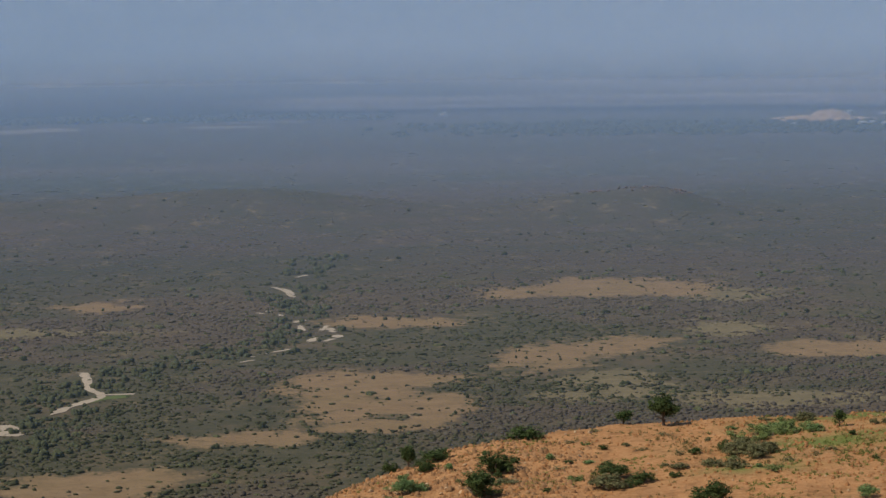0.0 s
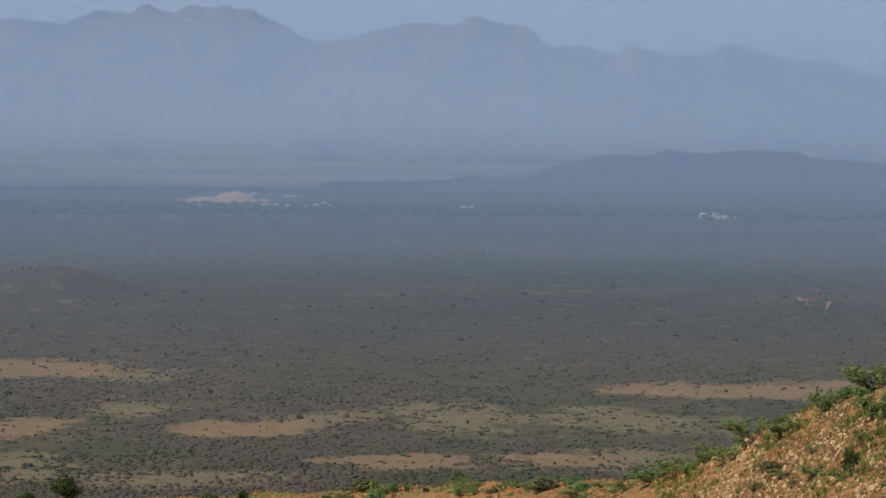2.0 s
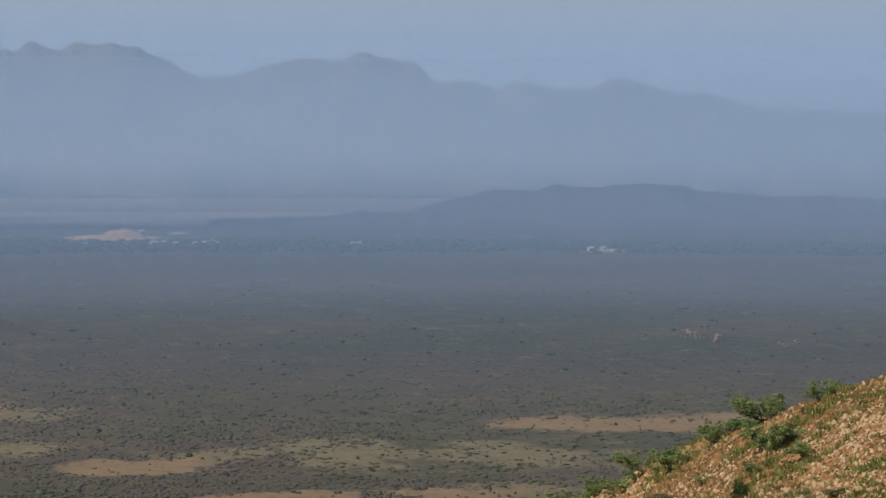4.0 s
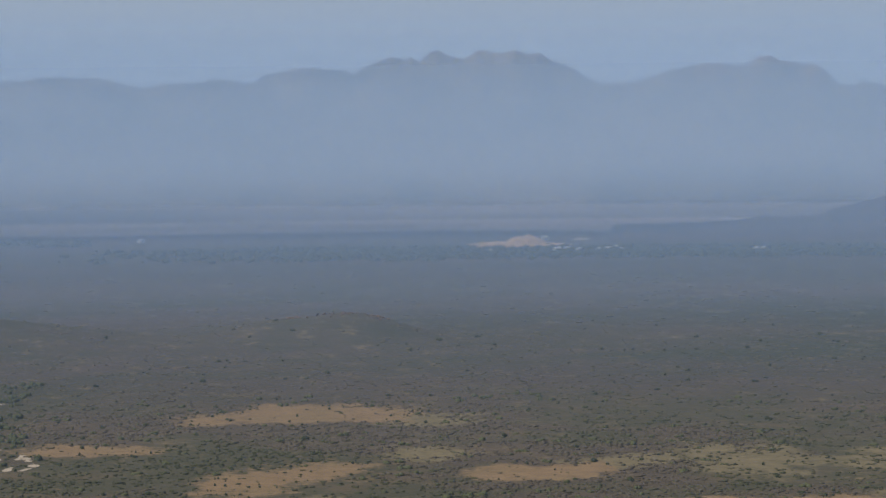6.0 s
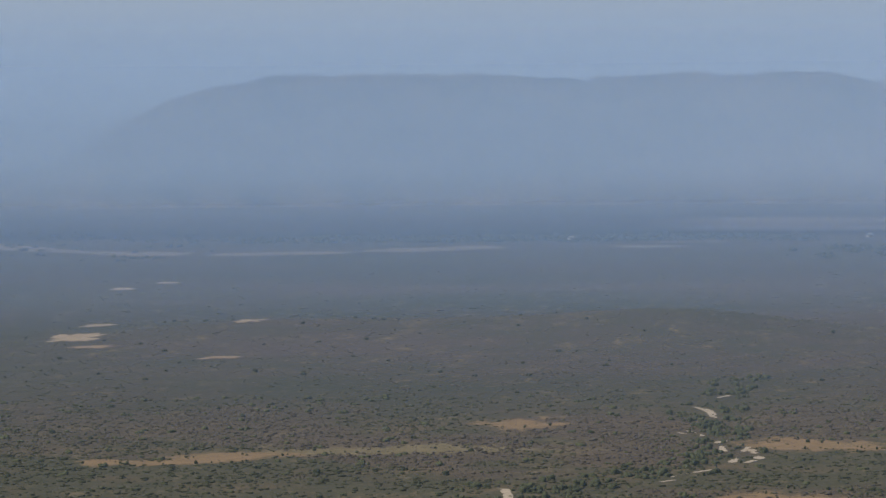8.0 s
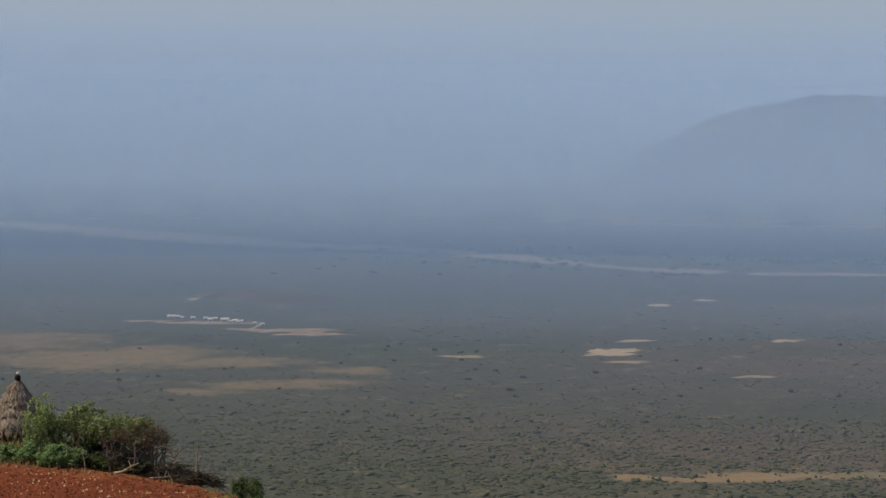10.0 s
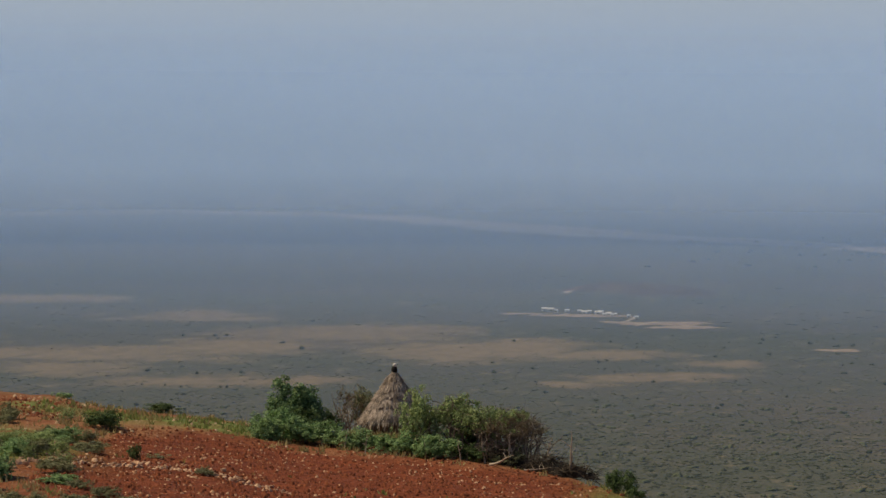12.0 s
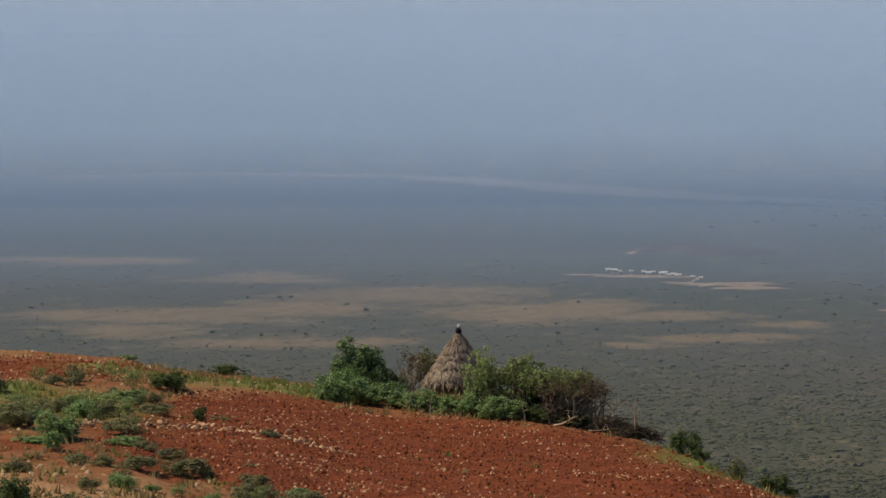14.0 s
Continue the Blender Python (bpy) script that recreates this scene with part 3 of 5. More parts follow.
# ---- haze ----
def haze(dist, amount, tint, low, high, top0, top1, slope=0.22):
    """A blue-tinted cone sheet, added to stand in for haze, that rises gently away from the hill."""
    az = np.radians(np.arange(0, 360, 2.0))
    zs = np.array([-4.0, high, top1])
    rows = []
    for z in zs:
        r = dist + (z + 4) / slope
        rows.append(np.stack([r * np.sin(az), r * np.cos(az), np.full_like(az, z)], -1))
    me = shaded(mesh_from("haze", np.concatenate(rows), grid_faces(3, len(az), True)[:, ::-1], haze_material("haze_tint_sheet", tint, amount, low, high, top0, top1)))
    return tagged(new("haze", me), "sloping blue-tinted sheet standing in for haze over the plain", "haze", kind="stuff")


# distance haze is put into the sheets' tints; the farthest is nearly opaque
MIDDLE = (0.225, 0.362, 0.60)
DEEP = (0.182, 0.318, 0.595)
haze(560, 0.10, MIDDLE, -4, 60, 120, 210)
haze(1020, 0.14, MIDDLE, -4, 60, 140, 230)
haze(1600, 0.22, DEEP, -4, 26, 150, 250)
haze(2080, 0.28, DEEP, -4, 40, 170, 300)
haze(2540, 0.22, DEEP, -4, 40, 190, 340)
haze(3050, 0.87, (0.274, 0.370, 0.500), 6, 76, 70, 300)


# ---- clearings in the scrub ----
OPEN_SPOTS = [(a, d, w * 1.2, h * 1.2) for a, d, w, h in TAN_SPOTS + TAN_SPOTS2 + DRY_SPOTS] + [(a, d, w * 0.75, h * 0.75) for a, d, w, h in OLIVE_SPOTS]


def clearing(name, az, dist, wide, deep, material, label, seed, lift=0.45):
    """An uneven patch of open ground lying on the plain."""
    OPEN_SPOTS.append((az, dist, wide, deep))
    n = 360
    th = np.linspace(0, 2 * math.pi, n, endpoint=False)
    a = radians(az)
    rings = []
    for s in (0.0, 0.35, 0.7, 1.0):
        edge = 1 + (0.55 * rough(np.cos(th) * 2.1 + seed * 7.3, np.sin(th) * 2.1, 1, seed, 2) + 0.32 * rough(np.cos(th) * 9 + seed, np.sin(th) * 9, 1, seed + 9, 4)) * s
        sq = 1 / np.maximum(np.abs(np.cos(th)), np.abs(np.sin(th))) ** 0.35
        u, v = np.cos(th) * wide * s * edge * sq, np.sin(th) * deep * s * edge * sq
        x = (dist + v) * math.sin(a) + u * math.cos(a)
        y = (dist + v) * math.cos(a) - u * math.sin(a)
        rings.append(np.stack([x, y, ground_z(x, y) + lift], -1))
    me = shaded(mesh_from(name, np.concatenate(rings), grid_faces(4, n, True), material))
    return tagged(new(name, me), label, "clearing", kind="structure")


PALE_SPOTS = ((-12.23, 1600, 15, 20), (-11.66, 1697, 10, 15), (-8.6, 1647, 9, 12), (-11.19, 2118, 9, 12), (-10.27, 2190, 9, 12), (21.75, 2590, 20, 40))
TOWN_SPOTS = ((-11.8, 1545, 13, 7), (-18.97, 1782, 30, 17), (-20.3, 1860, 34, 13), (-20.06, 2077, 7, 22), (-20.72, 2061, 4, 12), (-18.4, 1752, 20, 12), (-21.6, 1880, 14, 7), (-9.24, 1469, 9, 8), (-15.24, 1582, 13, 9))
for spot in PALE_SPOTS:
    clearing("pale_clearing", *spot, PALE, "pale trodden clearing in the scrub", 170 + int(spot[1]), 0.2)
for spot in TOWN_SPOTS:
    clearing("pale_clearing", *spot, WORN, "bare brown ground round the houses", 190 + int(spot[1]), 0.2)


def ribbon(name, course, half, material, label, seed, lift=0.3, step=4.0, broken=0):
    """An uneven strip of open ground along a course of (bearing, distance)."""
    pts = np.array([(r * math.sin(radians(a)), r * math.cos(radians(a))) for a, r in course])
    d = np.concatenate([[0], np.cumsum(np.hypot(*np.diff(pts, axis=0).T))])
    t = np.arange(0, d[-1], min(step, d[-1] / 10))
    x, y = np.interp(t, d, pts[:, 0]), np.interp(t, d, pts[:, 1])
    k = np.ones(5) / 5
    x[2:-2], y[2:-2] = np.convolve(x, k, "valid"), np.convolve(y, k, "valid")
    x, y = x + 0.8 * half * rough(t, t * 0 + seed * 5.7, half * 7, seed + 1, 3), y + 0.8 * half * rough(t, t * 0 + seed * 9.1, half * 7, seed + 2, 3)
    tx, ty = np.gradient(x), np.gradient(y)
    L = np.hypot(tx, ty) + 1e-9
    nx, ny = -ty / L, tx / L
    taper = smooth(0, 0.08, t / d[-1]) * (1 - smooth(0.92, 1.0, t / d[-1])) + 0.02
    if broken:
        taper = taper * smooth(-0.12, 0.12, rough(t, t * 0 + seed, broken, seed + 3, 2) + 0.02) + 0.02
    rows = []
    for side in (-1, -0.4, 0.4, 1):
        w = half * side * taper * (1 + 0.8 * rough(t, t * 0 + seed * 3.1 + side, half * 3, seed, 4))
        px, py = x + nx * w, y + ny * w
        rows.append(np.stack([px, py, ground_z(px, py) + lift], -1))
    faces = grid_faces(4, len(t))
    a, b, c = (np.concatenate(rows)[faces[0][k]] for k in (0, 1, 2))
    if np.cross(b - a, c - a)[2] < 0:
        faces = faces[:, ::-1]
    return tagged(new(name, shaded(mesh_from(name, np.concatenate(rows), faces, material))), label, "clearing", kind="structure")


RIVER = (((1.22, 1243), (0.93, 1231)), ((0.64, 1187), (0.84, 1168), (0.93, 1147)), ((0.34, 1095), (0.57, 1087), (0.66, 1074)), ((0.94, 1054), (1.21, 1067)), ((1.38, 1020), (1.61, 1038), (1.84, 1005)),
         ((1.38, 1020), (1.24, 993), (0.91, 979), (0.33, 964), (-0.02, 954)), ((-3.72, 921), (-3.4, 922), (-3.32, 902), (-3.27, 878), (-2.98, 867), (-3.39, 853), (-3.74, 842), (-4.14, 828)),
         ((-2.98, 867), (-2.64, 867), (-2.33, 866)), ((-5.12, 812), (-4.83, 806), (-4.98, 796), (-4.67, 789)), ((-5.12, 793), (-4.67, 789)),
         ((0.52, 1192), (0.63, 1181)), ((0.16, 1088), (0.31, 1083)), ((1.72, 1004), (1.5, 994)), ((1.02, 1046), (1.1, 1030)), ((0.1, 948), (-0.25, 941)), ((1.5, 1030), (1.62, 1046)))
for i, course in enumerate(RIVER):
    half = (1.0, 1.5, 1.2, 1.4, 1.9, 1.3, 1.6, 1.2, 2.4, 2.0, 1.1, 0.8, 1.2, 1.3, 0.8, 1.0)[i]
    ribbon("river_sand", course, half, SAND, "pale sandy dry river bed among trees", 190 + i, 0.14, 1.5, 7 if i in (2, 3, 4, 5) else 0)
    OPEN_SPOTS += [(a, r - 3, 3.2, 8.0) for a, r in course] + [((a + a2) / 2, (r + r2) / 2 - 3, 3.2, 8.0) for (a, r), (a2, r2) in zip(course, course[1:])]
for i, course in enumerate((((-19.67, 1864), (-19.31, 1843), (-19.57, 1791)), ((-19.37, 1755), (-19.08, 1786), (-18.48, 1795)), ((-21.4, 1876), (-20.9, 1890), (-20.3, 1850)))):
    ribbon("dirt_track", course, (1.4, 1.5, 0.9)[i], PALE, "pale dirt track winding down from the houses", 240 + i, 0.3, 3.0)
ribbon("green_strip", ((-3.45, 852), (-2.95, 862), (-2.45, 864)), 2.6, VERDANT, "bright green strip of growth beside the sand", 250, 0.10, 2.0)
FAR_STRIPS = (((-10.14, 2656), (-7.86, 2670), (-6.37, 2690), (-3.72, 2770), (0.68, 2770)), ((-33.22, 4150), (-28.66, 4300), (-24.73, 4150), (-22.4, 3700)), ((-23.4, 3860), (-19.41, 3361), (-15.21, 3059)),
              ((-15.2, 3059), (-12.5, 2800), (-10.1, 2656)), ((-0.6, 2850), (2.0, 2900)))
for i, course in enumerate(FAR_STRIPS):
    ribbon("far_dry_land", course, (30, 56, 62, 36, 12)[i], BAND, "long pale strip of dry land far off", 210 + i, 0.5, 8.0, (60, 0, 0, 0, 60)[i])


# ---- scrub on the plain ----
ALL_OPEN = []


def in_sector(rng, r0, r1, spacing, az0=-37.0, az1=31.0):
    """Scattered places on the plain between two distances."""
    span = radians(az1 - az0)
    n = int(span * (r1 * r1 - r0 * r0) / 2 / spacing ** 2)
    a = radians(az0) + span * rng.random(n)
    r = np.sqrt(r0 * r0 + (r1 * r1 - r0 * r0) * rng.random(n))
    return r * np.sin(a), r * np.cos(a)


def openness(x, y):
    """How far inside an open patch a place lies: 1 at its middle, 0 and less outside."""
    best = np.full(len(x), -9.0)
    for az, dist, wide, deep in ALL_OPEN:
        a = radians(az)
        u = (x * math.cos(a) - y * math.sin(a)) / wide
        v = (x * math.sin(a) + y * math.cos(a) - dist) / deep
        u, v = u + 0.6 * rough(x, y, wide * 0.8, 401, 4), v + 0.6 * rough(x, y, wide * 0.8, 411, 4)
        best = np.maximum(best, 1 - np.hypot(u, v))
    return best


def domes(rng, x, y, wide, tall, sides=5):
    """Low uneven bushes: a lumpy skirt, a shoulder and a crooked top each."""
    n = len(x)
    th = np.arange(sides) / sides * 2 * math.pi + rng.random((n, 1)) * 6.28
    rings = []
    for reach, up in ((0.85, 0.0), (1.0, 0.52)):
        q = reach * wide[:, None] * (0.6 + 0.8 * rng.random((n, sides)))
        h = tall[:, None] * (up * (0.7 + 0.6 * rng.random((n, sides))) - 0.12 * (up == 0))
        rings.append(np.stack([q * np.cos(th), q * np.sin(th), h], -1))
    top = np.stack([wide * 0.5 * (rng.random(n) - 0.5), wide * 0.5 * (rng.random(n) - 0.5), tall], -1)[:, None]
    verts = np.concatenate(rings + [top], 1) + np.stack([x, y, ground_z(x, y)], -1)[:, None]
    k = np.arange(sides)
    k1 = (k + 1) % sides
    f = np.concatenate([np.stack([k, k1, k1 + sides], -1), np.stack([k, k1 + sides, k + sides], -1), np.stack([k + sides, k1 + sides, k * 0 + 2 * sides], -1)])
    faces = (np.arange(n)[:, None, None] * (2 * sides + 1) + f[None]).reshape(-1, 3)
    return verts.reshape(-1, 3), faces, np.repeat(rng.random(n), 2 * sides + 1)


def scrub(name, label, r0, r1, spacing, w, h, seed, material, az0=-37.0, az1=31.0, cover=None, sides=5, inside=0.05, lumps=1):
    rng = np.random.default_rng(seed)
    x, y = in_sector(rng, r0, r1, spacing, az0, az1)
    o = openness(x, y) + 0.5 * rough(x, y, 18, 61) + 0.3 * rough(x, y, 5, 62, 2)
    left = 1 - smooth(-19, -9, np.degrees(np.arctan2(x, y)))
    dens = 0.85 - 0.30 * ZONE(x, y) + 0.3 * left + 0.6 * rough(x, y, 17, 64, 2) + 0.5 * rough(x, y, 60, 66, 3)
    keep = rng.random(len(x)) < np.where(o > 0.02, inside, np.clip(dens, 0.12, 1))
    keep &= ground_z(x, y) < 14
    if cover is not None:
        keep &= rng.random(len(x)) < cover(x, y)
    x, y = x[keep], y[keep]
    s = 0.5 + rng.random(len(x)) ** 2 * 1.1
    if lumps > 1:
        x, y, s = np.repeat(x, lumps), np.repeat(y, lumps), np.repeat(s, lumps)
        x, y = x + w * s * 0.7 * rng.normal(size=len(x)), y + w * s * 0.7 * rng.normal(size=len(x))
    west = 1 - smooth(-18, -8, np.degrees(np.arctan2(x, y)))
    low = 1 - 0.35 * west * (material is SCRUB)
    v, f, tone = domes(rng, x, y, w * s * (0.7 + 0.6 * rng.random(len(x))), h * low * s * (0.6 + 0.8 * rng.random(len(x))), sides)
    per = 2 * sides + 1
    tone = 0.08 + 0.34 * tone + np.repeat(0.58 * ZONE(x, y) + 0.34 * (1 - smooth(-15, -7, np.degrees(np.arctan2(x, y)))), per)
    me = shaded(mesh_from(name, v, f, material))
    me.attributes.new("tone", "FLOAT", "POINT").data.foreach_set("value", tone.astype(np.float32))
    return tagged(new(name, me), label, "scrub", kind="stuff")


def NEAREST(x, y):
    """Where the close thicket begins, below the brow of the hill."""
    return np.interp(np.degrees(np.arctan2(x, y)), (-7, -5.6, 13, 16, 20, 22), (840, 630, 630, 700, 760, 790))


ALL_OPEN += list(OPEN_SPOTS)
scrub("thorn_scrub", "grey leafless thorn scrub covering the plain", 630, 900, 1.7, 0.68, 0.46, 1, SCRUB, cover=lambda x, y: np.hypot(x, y) > NEAREST(x, y))
scrub("thorn_scrub", "grey leafless thorn scrub covering the plain", 900, 1300, 2.4, 0.8, 0.36, 7, SCRUB, sides=4, cover=lambda x, y: 1 - smooth(980, 1300, np.hypot(x, y)))
scrub("thorn_scrub", "grey leafless thorn scrub covering the plain", 1000, 1700, 4.6, 0.9, 0.24, 10, SCRUB, sides=4, cover=lambda x, y: smooth(1000, 1250, np.hypot(x, y)) * (1 - 0.6 * smooth(1250, 1700, np.hypot(x, y))))
scrub("foot_scrub", "grey thorn scrub at the foot of the hill", 520, 850, 4.5, 1.6, 1.0, 11, SCRUB, sides=4, cover=lambda x, y: np.hypot(x, y) < NEAREST(x, y))
scrub("far_scrub", "grey green scrub fading into haze", 1700, 2900, 15.0, 1.8, 0.4, 2, SCRUB, sides=4, cover=lambda x, y: 0.95 - 0.95 * smooth(1700, 2800, np.hypot(x, y)))
scrub("green_scrub", "green bushes scattered through the thorn scrub", 630, 1250, 14, 0.8, 0.75, 3, GREEN_FAR, sides=5, lumps=3)
scrub("dark_trees", "small dark acacia trees dotted over the plain", 630, 1700, 36, 0.6, 0.9, 4, BELT, sides=5, lumps=3)
scrub("dark_shrubs", "dark shrubs fringing the bare clearings", 640, 1350, 3.6, 0.42, 0.7, 9, BELT, sides=5, inside=1.0,
      cover=lambda x, y: np.interp(openness(x, y) + 0.3 * rough(x, y, 20, 67), (-0.5, -0.2, 0.02, 0.12, 0.3, 1.0), (0, 0.06, 0.40, 0.22, 0.06, 0.03)))
scrub("river_trees", "green trees lining the dry river bed", 740, 1330, 2.9, 0.85, 1.2, 5, RIVERSIDE, sides=6, lumps=3, cover=lambda x, y: along_river(x, y) * np.clip(0.75 + 0.8 * rough(x, y, 22, 69, 3), 0.1, 1))
scrub("tree_belt", "dark belt of trees along the foot of the hill", 2500, 2790, 4.6, 3.4, 2.2, 6, BELT, 2, 31, sides=4, cover=lambda x, y: smooth(2, 10, np.degrees(np.arctan2(x, y))) * smooth(2500, 2640, np.hypot(x, y) + 90 * rough(x, y, 120, 68)))
scrub("tree_belt", "dark belt of trees far out on the plain", 2900, 3080, 8, 3.2, 2.2, 8, BELT, -9, 3, sides=4, cover=lambda x, y: 0.8 + 0 * x)
scrub("strip_trees", "scattered dark trees on the far dry strip", 2550, 3350, 16, 3.0, 2.0, 12, BELT, -20, -9, sides=4, cover=lambda x, y: np.clip(0.25 + 1.6 * rough(x, y, 60, 79, 3), 0.02, 0.8) * smooth(-20, -13, np.degrees(np.arctan2(x, y))))


# ---- plants on the hill ----
def leaves(rng, blobs, count, size):
    """Small leaf blades filling a crown made of rounded clumps (x, y, z, half width, half height)."""
    blobs = np.array(blobs)
    vol = blobs[:, 3] ** 2 * blobs[:, 4]
    sprays = max(24, count // 22)
    pick = rng.choice(len(blobs), sprays, p=vol / vol.sum())
    d = rng.normal(size=(sprays, 3))
    d /= np.linalg.norm(d, axis=1)[:, None]
    rad = 0.45 + 0.65 * rng.random(sprays) ** 0.6
    b = blobs[pick]
    c = b[:, :3] + d * rad[:, None] * np.stack([b[:, 3], b[:, 3], b[:, 4]], -1)
    of = rng.integers(sprays, size=count)
    c, d = c[of] + rng.normal(size=(count, 3)) * size * 1.15, d[of]
    c[:, 2] = np.maximum(c[:, 2], 0.04)
    facing = d + np.array((0, 0, 0.45)) + 0.55 * rng.normal(size=(count, 3))
    u = np.cross(facing, rng.normal(size=(count, 3)))
    u /= np.linalg.norm(u, axis=1)[:, None]
    v = np.cross(facing, u)
    v /= np.linalg.norm(v, axis=1)[:, None]
    s = size * (0.6 + 0.8 * rng.random(count))[:, None]
    verts = np.stack([c - u * s, c + v * s * 0.5, c + u * s, c - v * s * 0.5], 1).reshape(-1, 3)
    return verts, np.arange(count * 4).reshape(-1, 4)


def limbs(rng, paths, sides=5):
    """Tapered round branches: lists of (x, y, z, thickness)."""
    vs, fs, base = [], [], 0
    th = np.arange(sides) / sides * 2 * math.pi
    for path in paths:
        path = np.array(path, float)
        n = len(path)
        dirs = np.gradient(path[:, :3], axis=0)
        for p, d in zip(path, dirs):
            d = d / (np.linalg.norm(d) + 1e-9)
            a = np.cross(d, (0.3, 0.9, 0.2))
            a /= np.linalg.norm(a)
            b = np.cross(d, a)
            vs.append(p[:3] + p[3] * (np.cos(th)[:, None] * a + np.sin(th)[:, None] * b))
        fs.append(grid_faces(n, sides, True) + base)
        base += n * sides
    return np.concatenate(vs), np.concatenate(fs)


def branch(rng, start, way, length, thick, bend=0.35, steps=5):
    p, d, out = np.array(start, float), np.array(way, float), []
    d /= np.linalg.norm(d)
    for k in range(steps + 1):
        out.append((*p, thick * (1 - 0.85 * k / steps)))
        d = d + rng.normal(size=3) * bend
        d /= np.linalg.norm(d)
        p = p + d * length / steps
    return out


def plant(name, kind, seed):
    """One plant, one metre wide and one metre tall, as meshes for its stem and its crown."""
    rng = np.random.default_rng(seed)
    blobs, wood = [], []
    if kind in ("tree", "small_tree", "yard_tree", "scrub_tree"):
        wood.append([(0, 0, -0.05, 0.045), (0.01, 0, 0.12, 0.04), (0.02, 0.01, 0.3, 0.032), (0.0, 0.02, 0.55, 0.02)])
        for k in range(7):
            a = k * 0.9 + rng.random()
            wood.append(branch(rng, (0.01, 0, 0.16 + 0.03 * k), (math.cos(a), math.sin(a), 0.7), 0.45, 0.02))
        for k in range(18):
            d = rng.normal(size=3)
            d = d / np.linalg.norm(d) * 0.27 * rng.random() ** 0.4
            blobs.append((d[0], d[1], 0.57 + 1.05 * d[2], 0.15 + 0.06 * rng.random(), 0.14 + 0.06 * rng.random()))
        if kind == "yard_tree":
            blobs = [(x * 1.25, y * 1.25, z * 0.95 - 0.02, w * 0.8, h * 0.85) for x, y, z, w, h in blobs]
            blobs += [(0.36 * math.cos(k * 1.1), 0.36 * math.sin(k * 1.1), 0.28 + 0.05 * (k % 4), 0.15, 0.16) for k in range(9)]
        count, size = {"tree": (6500, 0.024), "small_tree": (3000, 0.027), "yard_tree": (9000, 0.027), "scrub_tree": (2000, 0.026)}[kind]
    elif kind == "thorn":
        for k in range(16):
            a = rng.random() * 6.28
            wood.append(branch(rng, (0.3 * (rng.random() - 0.5), 0.3 * (rng.random() - 0.5), -0.03), (math.cos(a) * 0.8, math.sin(a) * 0.8, 1.1), 0.7 + 0.4 * rng.random(), 0.022))
        for k in range(70):
            a = rng.random() * 6.28
            wood.append(branch(rng, (0.7 * (rng.random() - 0.5), 0.7 * (rng.random() - 0.5), 0.25 + 0.5 * rng.random()), (math.cos(a), math.sin(a), rng.random() * 0.8), 0.35, 0.007, 0.4, 4))
        blobs = [(0.5 * (rng.random() - 0.5), 0.5 * (rng.random() - 0.5), 0.45 + 0.35 * rng.random(), 0.24, 0.2) for k in range(8)]
        count, size = 1800, 0.017
    elif kind in ("stemmy", "bare_stemmy"):
        for k in range(7):
            a = k * 0.9 + rng.random()
            foot = (0.16 * math.cos(a), 0.16 * math.sin(a), -0.03)
            stem = branch(rng, foot, (math.cos(a) * 0.35, math.sin(a) * 0.35, 1.2), 0.75, 0.026, 0.2)
            wood.append(stem)
            for m in range(5):
                b = rng.random() * 6.28
                wood.append(branch(rng, stem[3 + m % 3][:3], (math.cos(b), math.sin(b), 0.55), 0.34, 0.010, 0.35, 4))
        for k in range(60 if kind == "bare_stemmy" else 20):
            a, q = rng.random() * 6.28, 0.4 * rng.random() ** 0.5
            b = rng.random() * 6.28
            wood.append(branch(rng, (q * math.cos(a), q * math.sin(a), 0.6 + 0.25 * rng.random()), (math.cos(b), math.sin(b), 0.3), 0.28, 0.006, 0.4, 4))
        for k in range(16):
            a, q = rng.random() * 6.28, rng.random() ** 0.5
            blobs.append((0.40 * q * math.cos(a), 0.40 * q * math.sin(a), 0.86 - 0.22 * q + 0.06 * rng.normal(), 0.13 + 0.06 * rng.random(), 0.09 + 0.04 * rng.random()))
        count, size = (1500, 0.016) if kind == "bare_stemmy" else (3600, 0.019)
    elif kind == "fresh":
        for k in range(12):
            a = rng.random() * 6.28
            stem = branch(rng, (0.12 * math.cos(a), 0.12 * math.sin(a), -0.03), (math.cos(a) * 0.75, math.sin(a) * 0.75, 0.5 + 0.9 * rng.random()), 0.7, 0.014, 0.18)
            wood.append(stem)
            blobs += [(p[0], p[1], max(0.1, p[2]), 0.10 + 0.05 * rng.random(), 0.10 + 0.05 * rng.random()) for p in stem[2:]]
        count, size = 7000, 0.021
    elif kind == "airy":
        for k in range(9):
            a = rng.random() * 6.28
            wood.append(branch(rng, (0.1 * (rng.random() - 0.5), 0.1 * (rng.random() - 0.5), -0.03), (math.cos(a) * 0.5, math.sin(a) * 0.5, 1.2), 0.85, 0.018))
        blobs = [(0.55 * (rng.random() - 0.5), 0.55 * (rng.random() - 0.5), 0.25 + 0.55 * rng.random(), 0.15 + 0.1 * rng.random(), 0.16) for k in range(14)]
        count, size = 3200, 0.020
    elif kind == "low":
        for k in range(5):
            a = rng.random() * 6.28
            wood.append(branch(rng, (0, 0, -0.05), (math.cos(a), math.sin(a), 0.6), 0.5, 0.012))
        blobs = [(0.6 * (rng.random() - 0.5), 0.6 * (rng.random() - 0.5), 0.3, 0.2, 0.3) for k in range(7)]
        count, size = 1100, 0.028
    else:
        for k in range(7):
            a = rng.random() * 6.28
